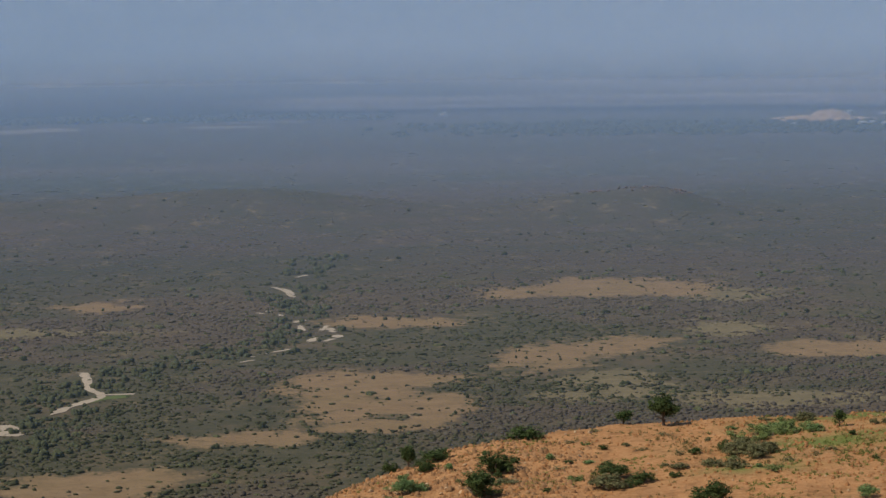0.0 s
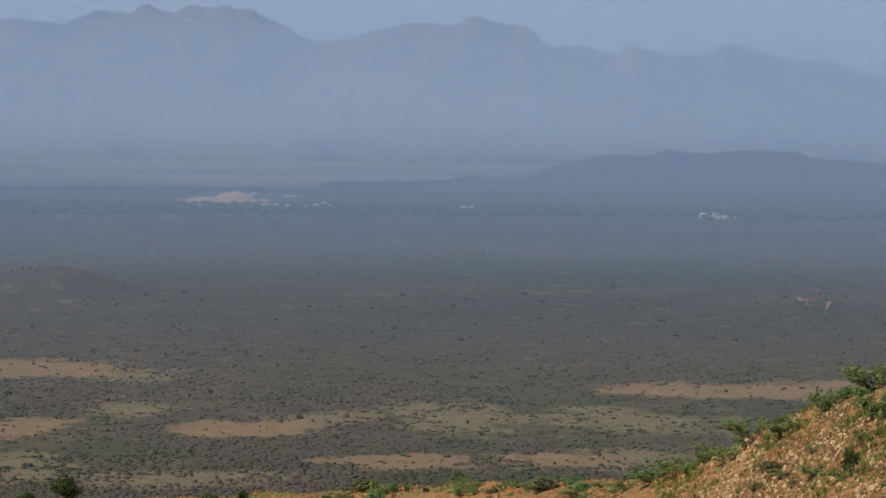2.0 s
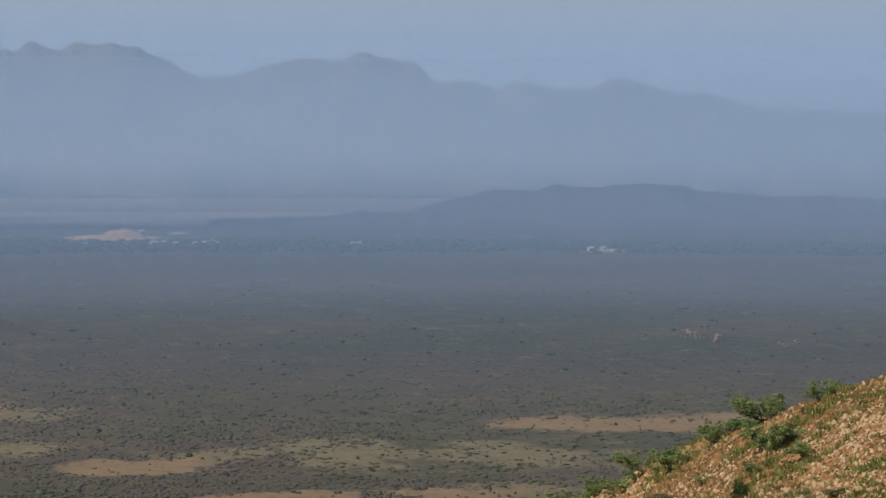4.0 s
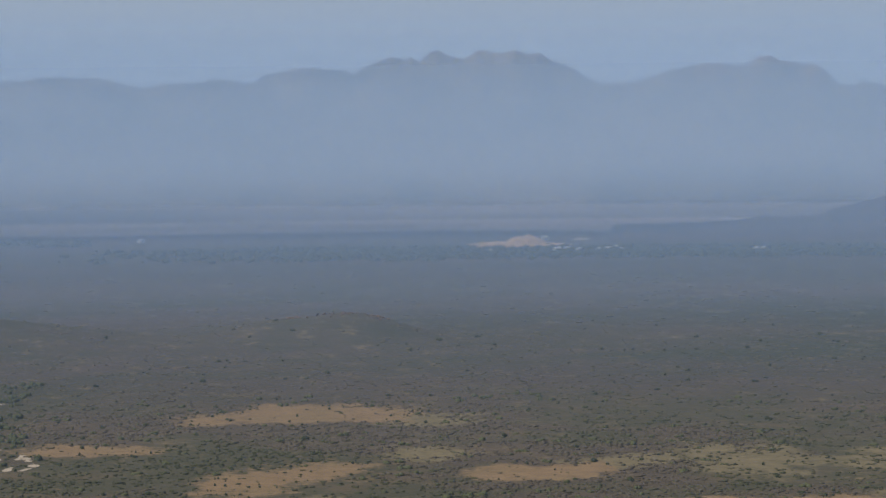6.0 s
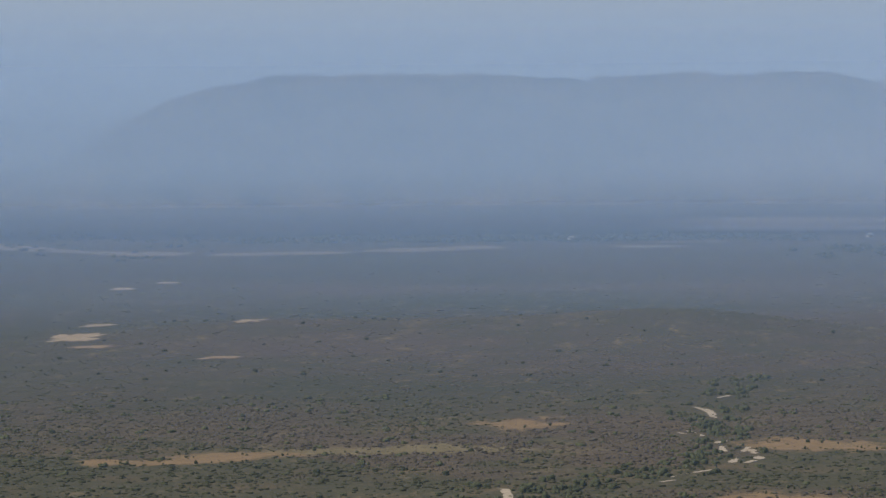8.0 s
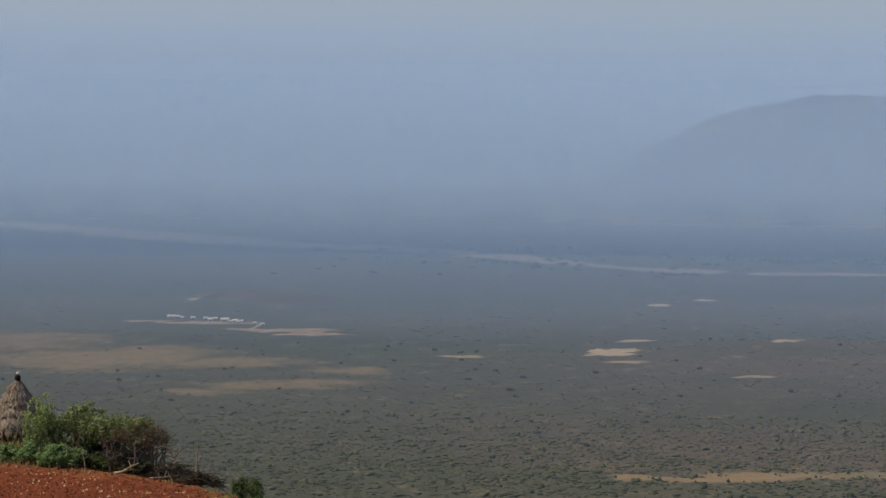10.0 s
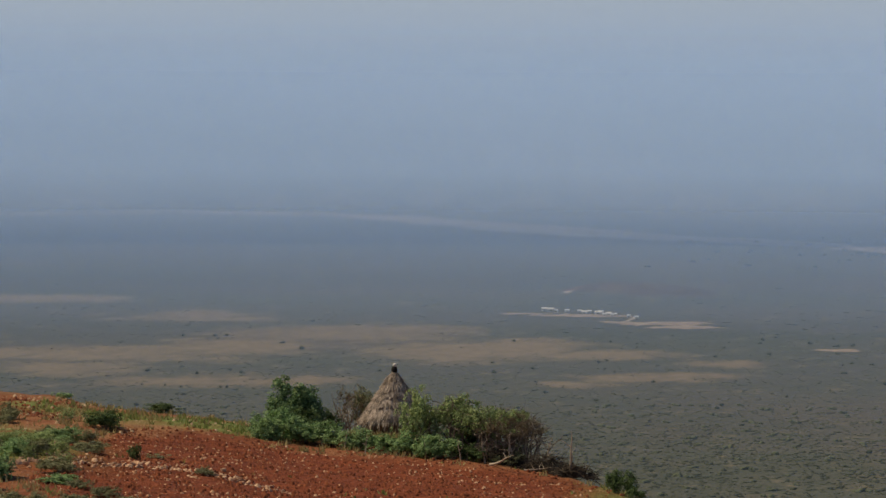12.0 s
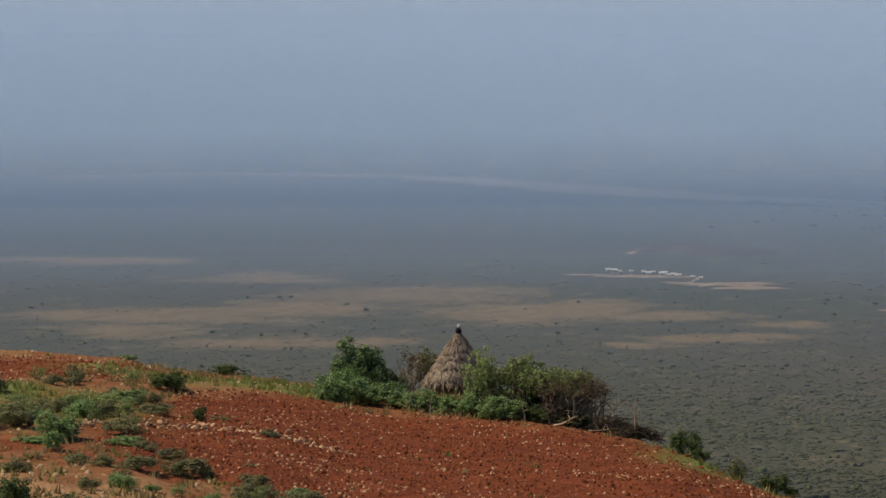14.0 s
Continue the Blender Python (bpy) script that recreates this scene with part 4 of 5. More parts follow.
            wood.append(branch(rng, (0.1 * math.cos(a), 0.1 * math.sin(a), -0.05), (math.cos(a) * 0.7, math.sin(a) * 0.7, 0.9), 0.6, 0.02))
        n = 15 if kind != "hedge" else 20
        for k in range(n):
            a, q = rng.random() * 6.28, rng.random() ** 0.5
            blobs.append((0.34 * q * math.cos(a), 0.34 * q * math.sin(a), 0.2 + 0.5 * rng.random() * (1.15 - q * 0.6), 0.14 + 0.1 * rng.random(), 0.15 + 0.1 * rng.random()))
        count, size = 4200, 0.028
    return limbs(rng, wood), leaves(rng, blobs, count, size)


PLANTS = {}
LOOKS = {  # kind: name, crown material, label, category
    "tree": ("tree", DARK, "round dark green tree with a short trunk", "tree"),
    "yard_tree": ("tree", LUSH, "bushy green tree with a drooping crown", "tree"),
    "scrub_tree": ("small_tree", OLIVE, "small half-bare olive tree with a thin trunk", "tree"),
    "small_tree": ("small_tree", DARK, "small dark green tree on stony ground", "tree"),
    "dark": ("bush", DARK, "dense dark green bush on orange soil", "bush"),
    "green": ("bush", GREEN, "leafy bright green bush on stony soil", "bush"),
    "olive": ("bush", OLIVE, "grey green dry bush on dusty soil", "bush"),
    "airy": ("bush", AIRY, "thin feathery green bush with bare stems", "bush"),
    "fresh": ("bush", FRESH, "loose yellow-green feathery bush on stony soil", "bush"),
    "stemmy": ("small_tree", AIRY, "feathery green small tree on several bare stems", "tree"),
    "bare_stemmy": ("thorn_tree", THORN, "brown half-bare thorn tree on crooked dark stems", "tree"),
    "hedge": ("bush", GREEN, "low dense green bush along the yard", "bush"),
    "thorn": ("thorn_tree", THORN, "brown half-bare thorn tree with grey stems", "tree"),
    "low": ("shrub", OLIVE, "low grey green shrub on bare soil", "shrub"),
}


def grow(kind, az, r, wide, tall, group, count):
    name, material, label, category = LOOKS[kind]
    variant = (kind, count % 3)
    if variant not in PLANTS:
        (wv, wf), (lv, lf) = plant(name, kind, 300 + len(PLANTS) * 7)
        PLANTS[variant] = (mesh_from("stem", wv, wf, DEAD if kind == "thorn" else BARK), mesh_from("crown", lv, lf, material))
    stem, crown = PLANTS[variant]
    x, y, z = at(az, r)
    ob = new(name)
    ob.matrix_world = Matrix.LocRotScale((x, y, z - 0.03), Euler((0, 0, count * 2.4)), (wide, wide, tall))
    tagged(ob, label, category, group)
    part("trunk" if category == "tree" else "stem", stem, ob)
    part("crown" if category == "tree" else "foliage", crown, ob)
    return ob


# kind, bearing, distance, width and height in metres
SPUR = [
    ('tree', 8.52, 347.5, 3.79, 3.51), ('small_tree', 7.69, 351.0, 2.55, 1.99), ('dark', 5.61, 345.8, 3.91, 1.68), ('dark', 2.85, 329.0, 1.33, 1.6),
    ('tree', 3.23, 334.5, 2.16, 2.84), ('dark', 3.55, 326.0, 2.24, 1.71), ('dark', 3.81, 334.8, 3.11, 1.62), ('dark', 4.74, 303.8, 4.05, 3.07),
    ('dark', 5.08, 321.0, 4.02, 2.85), ('dark', 7.45, 311.8, 3.15, 1.89), ('olive', 7.47, 303.8, 4.05, 1.96), ('dark', 8.09, 309.3, 2.25, 1.37),
    ('dark', 7.92, 303.5, 1.59, 1.1), ('dark', 9.48, 290.0, 3.28, 2.69), ('small_tree', 12.11, 337.2, 1.77, 2.04), ('green', 11.61, 334.2, 2.03, 1.22),
    ('fresh', 10.49, 337.8, 2.46, 1.5), ('green', 10.84, 339.8, 2.33, 1.51), ('fresh', 11.15, 341.3, 2.34, 1.52), ('olive', 11.36, 344.3, 2.36, 1.53),
]
SPUR2 = [
    ('dark', 9.77, 324.0, 1.44, 1.7), ('olive', 10.18, 325.0, 2.63, 1.84), ('olive', 10.55, 320.5, 2.59, 1.94), ('olive', 9.97, 310.8, 2.51, 1.26),
    ('olive', 9.56, 314.0, 2.28, 1.27), ('green', 12.68, 288.8, 1.98, 1.28), ('low', 8.58, 339.5, 2.06, 0.55), ('low', 6.02, 334.5, 1.76, 0.61),
    ('low', 6.6, 337.2, 1.91, 0.61), ('low', 6.36, 321.2, 1.95, 0.65), ('low', 7.07, 345.2, 1.81, 0.56), ('green', 3.14, 312.0, 3.15, 1.64),
    ('green', 3.43, 312.2, 2.52, 1.26), ('olive', 8.81, 314.5, 1.91, 0.76), ('olive', 5.31, 312.2, 2.52, 0.88), ('low', 8.0, 330.0, 2.0, 0.53),
    ('low', 11.12, 314.0, 2.16, 0.51), ('low', 11.93, 320.5, 2.33, 0.52),
    ('fresh', 10.2, 331.0, 2.8, 1.7), ('olive', 10.0, 322.0, 2.8, 1.9), ('fresh', 10.75, 334.0, 2.9, 1.7), ('olive', 10.4, 317.0, 2.5, 1.6), ('fresh', 11.3, 338.0, 2.6, 1.6),
]
SLOPE = [
    ('fresh', 25.07, 226.8, 3.6, 2.29), ('fresh', 25.16, 207.2, 3.18, 2.6), ('olive', 25.54, 206.5, 1.67, 1.67), ('fresh', 24.12, 229.5, 1.95, 2.04),
    ('fresh', 22.68, 244.0, 3.06, 2.37), ('fresh', 22.18, 249.0, 3.92, 2.11), ('fresh', 21.14, 276.0, 3.46, 1.56), ('fresh', 20.61, 281.0, 3.41, 1.36),
    ('fresh', 19.91, 292.2, 3.54, 1.18), ('fresh', 26.23, 221.8, 2.06, 1.79), ('small_tree', 24.57, 190.5, 1.39, 1.85), ('fresh', 23.96, 198.5, 2.09, 0.88),
    ('olive', 23.1, 217.0, 2.72, 1.14), ('fresh', 24.88, 200.5, 1.3, 1.05), ('fresh', 26.06, 197.0, 2.15, 0.96), ('olive', 22.72, 216.3, 1.75, 0.79),
]
SLOPE2 = [
    ('olive', 18.29, 310.0, 3.51, 1.5), ('fresh', 15.08, 335.0, 2.44, 2.03), ('olive', 14.56, 338.8, 3.42, 1.78), ('olive', 16.54, 332.0, 1.74, 1.61),
    ('fresh', 19.1, 302.5, 2.69, 1.1), ('low', 23.72, 217.8, 1.32, 0.4), ('low', 23.5, 202.5, 1.39, 0.41), ('low', 25.56, 186.5, 1.36, 0.38),
    ('low', 25.89, 191.0, 1.16, 0.39), ('low', 25.34, 181.5, 1.25, 0.44), ('low', 21.88, 244.2, 1.48, 0.49), ('fresh', 23.6, 230.5, 1.86, 1.02),
    ('fresh', 23.26, 232.8, 1.88, 0.94), ('fresh', 21.65, 265.0, 2.14, 1.82),
]
YARD = [
    ('yard_tree', -26.3, 182.0, 3.1, 3.15), ('dark', -25.66, 183.5, 1.8, 1.6), ('hedge', -26.87, 172.3, 2.16, 1.53), ('hedge', -26.26, 173.5, 2.52, 1.61),
    ('hedge', -25.66, 172.8, 2.23, 1.4), ('hedge', -25.1, 171.0, 2.21, 1.24), ('hedge', -24.52, 170.0, 2.2, 1.17), ('hedge', -24.03, 169.2, 2.05, 1.3),
    ('airy', -23.92, 170.5, 2.14, 3.31), ('stemmy', -23.18, 172.0, 3.6, 3.1), ('green', -22.54, 173.8, 3.0, 2.3), ('stemmy', -22.15, 172.8, 3.0, 2.8),
    ('bare_stemmy', -21.61, 171.5, 2.2, 2.6), ('scrub_tree', -24.92, 184.0, 2.0, 2.75), ('thorn', -25.2, 183.5, 1.8, 2.5), ('bare_stemmy', -22.25, 168.8, 2.2, 2.2), ('dark', -26.3, 179.0, 2.9, 1.9), ('hedge', -26.9, 176.0, 1.8, 1.4), ('hedge', -23.3, 168.2, 2.4, 1.3), ('dark', -22.75, 168.0, 2.0, 0.9),
]
YARD_BACK = [
    ('stemmy', -22.85, 171.0, 2.8, 2.6), ('airy', -23.5, 171.5, 2.4, 2.7), ('stemmy', -22.35, 170.5, 2.8, 2.6), ('stemmy', -22.0, 172.0, 2.6, 2.75), ('green', -22.75, 174.0, 3.0, 2.6), ('bare_stemmy', -21.75, 170.0, 2.6, 2.45), ('bare_stemmy', -21.45, 171.0, 2.0, 2.3),
    ('hedge', -26.6, 174.5, 2.2, 2.0), ('hedge', -23.6, 167.9, 1.8, 1.3), ('olive', -22.0, 168.3, 1.7, 0.9), ('dark', -22.5, 173.5, 2.6, 1.5), ('dark', -21.9, 173.0, 2.2, 1.3),
]
YARD2 = [
    ('dark', -19.62, 154.0, 1.49, 1.62), ('dark', -19.3, 152.5, 0.86, 0.8), ('olive', -18.57, 144.5, 0.93, 1.05), ('dark', -17.82, 139.2, 1.24, 1.07),
    ('dark', -17.45, 139.2, 0.79, 0.62), ('dark', -16.56, 137.8, 1.95, 1.22), ('dark', -30.22, 166.0, 2.21, 1.34), ('dark', -29.0, 188.0, 2.28, 0.84),
    ('green', -31.04, 190.2, 1.23, 0.46), ('green', -31.05, 154.2, 2.24, 1.0), ('olive', -33.27, 135.5, 1.7, 1.15), ('green', -32.43, 129.0, 1.9, 1.6), ('airy', -33.35, 139.0, 2.2, 1.1), ('green', -31.95, 141.0, 1.6, 0.9), ('airy', -31.5, 146.0, 1.8, 1.0), ('olive', -32.8, 146.0, 2.0, 0.9),
    ('green', -32.56, 123.8, 0.9, 0.9), ('dark', -29.57, 149.0, 0.72, 0.9), ('dark', -33.4, 95.0, 1.46, 1.34),
]
YARD3 = [
    ('olive', -30.9, 117.5, 1.47, 0.66), ('olive', -31.59, 117.2, 1.04, 0.52), ('olive', -30.18, 124.5, 1.11, 0.5), ('olive', -29.95, 118.2, 1.72, 0.91),
    ('green', -29.38, 104.0, 0.92, 0.59), ('olive', -28.42, 108.5, 1.58, 0.88), ('olive', -27.49, 107.8, 1.57, 0.74), ('dark', -32.28, 95.0, 1.54, 0.58),
    ('dark', -31.42, 95.0, 0.96, 0.35), ('olive', -32.04, 118.8, 1.06, 0.53), ('low', -32.96, 121.2, 0.98, 0.29), ('low', -28.59, 123.5, 0.85, 0.25),
    ('olive', -28.12, 141.2, 0.86, 0.46), ('low', -29.22, 152.0, 1.54, 0.31), ('airy', -32.04, 146.5, 1.78, 1.01),
]

pick = random.Random(17)
THICKET = [(pick.choice(("olive", "olive", "green", "airy", "olive", "airy")), pick.uniform(-34.2, -30.4), pick.uniform(126, 166), pick.uniform(0.7, 1.6), pick.uniform(0.4, 0.9)) for _ in range(32)]
THICKET += [(pick.choice(("olive", "airy", "low", "green", "airy")), pick.uniform(-33.5, -27.0), pick.uniform(104, 121), pick.uniform(0.5, 1.1), pick.uniform(0.35, 0.7)) for _ in range(14)]
BRUSHY = [(pick.choice(("fresh", "olive", "low", "fresh")), pick.uniform(19.5, 27.5), pick.uniform(0.80, 0.99), pick.uniform(0.7, 1.6), pick.uniform(0.35, 0.8)) for _ in range(26)]
BRUSHY += [(pick.choice(("fresh", "olive", "low", "green", "dark")), pick.uniform(2.5, 19.5), pick.uniform(0.86, 1.0), pick.uniform(0.6, 1.7), pick.uniform(0.4, 0.9)) for _ in range(64)]
BRUSHY += [(pick.choice(("fresh", "green", "fresh")), 14.2 + 0.33 * k + pick.uniform(-0.15, 0.15), pick.uniform(0.97, 1.0), pick.uniform(0.9, 2.6), pick.uniform(0.7, 1.6)) for k in range(34) if k % 4 != 1]
BRUSHY = [(k, a, f * float(np.interp(a, BROW[:, 0], BROW[:, 1])), w, h) for k, a, f, w, h in BRUSHY]
serial = 0
for group, rows in (("plants on the orange spur", SPUR), ("plants on the orange spur", SPUR2), ("plants on the stony slope", SLOPE), ("plants on the stony slope", SLOPE2),
                    ("plants round the hut", YARD), ("plants round the hut", YARD_BACK), ("plants by the red field", YARD2), ("plants by the red field", YARD3), ("plants by the red field", THICKET), ("plants on the stony slope", BRUSHY)):
    for row in rows:
        serial += 1
        kind, az, r, wide, tall = row
        grow(kind, az, r, wide * (1.45 if rows is SPUR and kind == 'dark' else 1.3), tall * (1.35 if rows in (YARD, YARD_BACK) else 1.3 if rows in (THICKET, YARD3) else 1.2), group, serial)


def sisal(az, r, wide, tall, seed):
    """A rosette of stiff pointed leaves."""
    rng = np.random.default_rng(seed)
    x, y, z = at(az, r)
    ob = thing("sisal", x, y, z, "spiky grey green sisal plant on dry soil", "plant", "sisal plants")
    for k in range(22):
        a, lift = k * 2.4, 0.35 + 0.9 * (k / 22)
        d = np.array((math.cos(a) * math.cos(lift), math.sin(a) * math.cos(lift), math.sin(lift)))
        side = np.array((-math.sin(a), math.cos(a), 0)) * 0.035
        n = np.cross(d, side)
        n = n / np.linalg.norm(n) * 0.012
        L = 0.5 * wide + 0.5 * tall
        pts = []
        for s, w in ((0.02, 0.7), (0.35, 1.2), (0.75, 0.8), (1.0, 0.05)):
            c = d * s * L + np.array((0, 0, -0.12 * s * s * L))
            pts += [c - side * w, c + n * w, c + side * w, c - n * w]
        part("leaf", mesh_from("leaf", np.array(pts), grid_faces(4, 4, True), SISAL), ob)
    return ob


for i, row in enumerate(((-27.1, 175.5, 1.2, 1.1), (-32.15, 147.2, 1.3, 1.0), (-33.04, 136.0, 1.3, 0.9))):
    sisal(*row, 500 + i)


# ---- the hut and its yard ----
def build_hut(az, r):
    rng = np.random.default_rng(71)
    x, y, z = at(az, r)
    hut = thing("hut", x, y, z, "round thatched hut with a steep weathered conical roof", "hut", turn=20)
    wall_h, wall_r = 1.58, 1.75
    # wattle and mud wall: ring of upright poles round a clay drum
    th = np.arange(40) / 40 * 2 * math.pi
    prof = ((wall_r, -0.3), (wall_r + 0.02, 0.5), (wall_r, wall_h + 0.35), (wall_r - 0.15, wall_h + 0.35), (wall_r - 0.15, -0.3))
    v = np.concatenate([np.stack([q * np.cos(th), q * np.sin(th), np.full(40, h)], -1) for q, h in prof])
    part("wall", shaded(mesh_from("wall", v, grid_faces(5, 40, True), CLAY)), hut, "clay-daubed wall")
    pole = mesh_from("pole", *limbs(rng, [[(0, 0, -0.3, 0.045), (0, 0, 0.7, 0.042), (0.01, 0.01, wall_h + 0.3, 0.038)]], 6), BARK)
    for k in range(26):
        a = k / 26 * 6.283
        p = part("pole", pole, hut)
        p.location = ((wall_r + 0.05) * math.cos(a), (wall_r + 0.05) * math.sin(a), 0)
    # thatch in overlapping layers, each a shaggy uneven skirt
    edges, top = (0.0, 0.33, 0.45, 0.53, 0.65, 0.82, 1.0), wall_h + 3.22
    rad = lambda q: 0.09 + 2.16 * (1 - q) ** 0.94
    for k in range(len(edges) - 1):
        s0, s1 = edges[k], edges[k + 1]
        n = 96
        t2 = np.arange(n) / n * 2 * math.pi
        slip = (0.0 if k == 0 else 0.26) * np.sin(t2 + k * 1.3) + 0.13 * np.sin(t2 * 3 + k * 2.7) + 0.07 * np.sin(t2 * 7 + k)
        rows = []
        for q, lift in ((s0, -0.10), (s0, 0.10), ((s0 + s1) / 2, 0.045), (min(s1 + 0.09, 1.0), -0.02)):
            rr = rad(np.clip(q + slip * (1 - q) / 3.16, 0, 1)) + lift + 0.045 * rng.normal(size=n) * (1 if q == s0 else 0.5)
            hh = wall_h - 0.1 + 3.16 * q + slip * (1 - q) - (0.13 * np.abs(rng.normal(size=n)) if q == s0 else 0)
            rows.append(np.stack([rr * np.cos(t2), rr * np.sin(t2), np.broadcast_to(hh, n)], -1))
        part("thatch_layer", mesh_from("thatch_layer", np.concatenate(rows), grid_faces(4, n, True), THATCH), hut, "ragged grey thatch")
    # loose straws on the surface
    m = 3200
    s, a = rng.random(m) ** 1.3, rng.random(m) * 6.283
    R0 = rad(s) + 0.05
    c = np.stack([R0 * np.cos(a), R0 * np.sin(a), wall_h - 0.1 + 3.16 * s], -1)
    down = np.stack([0.5 * np.cos(a), 0.5 * np.sin(a), -0.85 + 0 * a], -1) + 0.24 * rng.normal(size=(m, 3))
    side = np.stack([-np.sin(a), np.cos(a), 0 * a], -1) * (0.012 + 0.03 * rng.random((m, 1)))
    L = (0.18 + 0.36 * rng.random(m))[:, None]
    v = np.stack([c - side, c + side, c + down * L + side * 0.4, c + down * L - side * 0.4], 1).reshape(-1, 3)
    tagged(part("loose_straw", mesh_from("loose_straw", v, np.arange(4 * m).reshape(-1, 4), STRAW), hut), kind="stuff")
    # clay pot over the peak with a pale cap
    th = np.arange(16) / 16 * 2 * math.pi
    prof = ((0.17, -0.22), (0.20, -0.08), (0.19, 0.05), (0.13, 0.14), (0.09, 0.17))
    v = np.concatenate([np.stack([q * np.cos(th), q * np.sin(th), np.full(16, top + h)], -1) for q, h in prof])
    pot = part("finial_pot", shaded(mesh_from("finial_pot", v, grid_faces(5, 16, True), POT)), hut, "black clay pot on the peak")
    prof = ((0.09, 0.15), (0.13, 0.22), (0.11, 0.31), (0.04, 0.35), (0.005, 0.355))
    v = np.concatenate([np.stack([q * np.cos(th) + 0.03, q * np.sin(th), np.full(16, top + h)], -1) for q, h in prof])
    part("cap", shaded(mesh_from("cap", v, grid_faces(5, 16, True), CHALK)), pot, "pale cap")
    return hut


build_hut(-24.27, 180.0)


def stick(az, r, tall, lean, turn, thick=0.05, flat=False):
    rng = np.random.default_rng(int(tall * 100 + r))
    x, y, z = at(az, r)
    ob = thing("fallen_branch" if flat else "dead_stick", x, y, z + (0.06 if flat else 0), "bleached fallen branch lying on red soil" if flat else "bare bleached stick standing in the ground", "branch", "dead wood by the yard", turn)
    way = (1, 0, 0.16) if flat else (math.sin(radians(lean)), 0, math.cos(radians(lean)))
    main = branch(rng, (0, 0, -0.02 if flat else -0.15), way, tall, thick, 0.09, 6)
    part("stem", mesh_from("stem", *limbs(rng, [main], 6), DEAD), ob)
    twigs = [branch(rng, main[k][:3], (rng.normal(), rng.normal(), 0.7), tall * 0.3, thick * 0.4, 0.2, 3) for k in (2, 3, 4)]
    part("twig", mesh_from("twig", *limbs(rng, twigs, 5), DEAD), ob)


for row in ((-20.62, 165.5, 3.0, -6, 0, 0.10), (-21.2, 168, 2.4, 10, 40, 0.09), (-20.92, 167.5, 1.1, 5, 90), (-21.94, 168, 2.2, 4, 10, 0.08), (-24.87, 168.5, 1.4, 3, 70), (-21.73, 168.5, 2.4, -8, 20, 0.08), (-22.4, 167.5, 1.7, 10, 150, 0.07), (-23.6, 167.5, 1.3, -14, 60), (-22.9, 167.2, 1.5, 8, 200, 0.06), (-25.3, 170, 1.6, 0, 0)):
    stick(*row)
stick(-22.3, 165.2, 2.6, 0, -24, 0.09, True)
stick(-21.6, 166.0, 1.8, 0, 30, 0.06, True)


def brush_pile(az, r, wide, tall, seed):
    rng = np.random.default_rng(seed)
    x, y, z = at(az, r)
    ob = thing("brush_pile", x, y, z, "dark heap of cut thorn branches on the brow", "brush pile")
    paths = []
    for k in range(420):
        u = rng.random() - 0.5
        h = tall * (1 - (2 * u) ** 2) * rng.random()
        a = rng.random() * 6.28
        paths.append(branch(rng, (u * wide, (rng.random() - 0.5) * 1.2, h), (math.cos(a), math.sin(a), 0.15 * rng.normal()), 0.5 + 0.7 * rng.random(), 0.03, 0.25, 4))
    part("tangle", mesh_from("tangle", *limbs(rng, paths, 4), BRUSH), ob)
    lv, lf = leaves(rng, [(u * wide * 0.38, 0, tall * 0.2, wide * 0.17, tall * (0.62 - 0.3 * abs(u))) for u in (-1, -0.5, 0, 0.5, 1)], 3600, 0.06)
    part("litter", mesh_from("litter", lv, lf, BRUSH), ob)
    ob.rotation_euler = (0, 0, radians(20))


brush_pile(-21.15, 167.6, 3.4, 1.15, 81)
brush_pile(-20.65, 165.8, 2.4, 0.7, 83)
brush_pile(-22.1, 168.6, 2.6, 0.9, 82)


# ---- town and quarry far off ----
def house(az, r, wide, deep, tall, turn, wall_m, roof_m, label):
    x, y, z = at(az, r)
    ob = thing("house", x, y, z, label, "house", "far houses", turn)
    w, d = wide / 2, deep / 2
    v = np.array([(-w, -d, -0.5), (w, -d, -0.5), (w, d, -0.5), (-w, d, -0.5), (-w, -d, tall), (w, -d, tall), (w, d, tall), (-w, d, tall)])
    part("wall", mesh_from("wall", v, [(0, 1, 5, 4), (1, 2, 6, 5), (2, 3, 7, 6), (3, 0, 4, 7)], wall_m), ob)
    e, h = 0.5, tall + wide * 0.12
    v = np.array([(-w - e, -d - e, tall - 0.1), (w + e, -d - e, tall - 0.1), (w + e, 0, h + 0.6), (-w - e, 0, h + 0.6), (w + e, d + e, tall - 0.1), (-w - e, d + e, tall - 0.1),
                  (-w - e, -d - e, tall - 0.3), (w + e, -d - e, tall - 0.3), (w + e, d + e, tall - 0.3), (-w - e, d + e, tall - 0.3)])
    part("roof", mesh_from("roof", v, [(0, 1, 2, 3), (3, 2, 4, 5), (6, 7, 1, 0), (4, 8, 9, 5), (6, 9, 8, 7)], roof_m), ob)
    for k in range(max(1, int(wide // 3))):
        u = -w + (k + 0.5) * wide / max(1, int(wide // 3))
        v = np.array([(u - 0.5, -d - 0.04, 0.3), (u + 0.5, -d - 0.04, 0.3), (u + 0.5, -d - 0.04, tall * 0.8), (u - 0.5, -d - 0.04, tall * 0.8), (u - 0.5, -d + 0.02, 0.3), (u + 0.5, -d + 0.02, 0.3), (u + 0.5, -d + 0.02, tall * 0.8), (u - 0.5, -d + 0.02, tall * 0.8)])
        part("window", mesh_from("window", v, [(0, 1, 2, 3), (0, 4, 5, 1), (1, 5, 6, 2), (2, 6, 7, 3), (3, 7, 4, 0)], SHADE), ob)


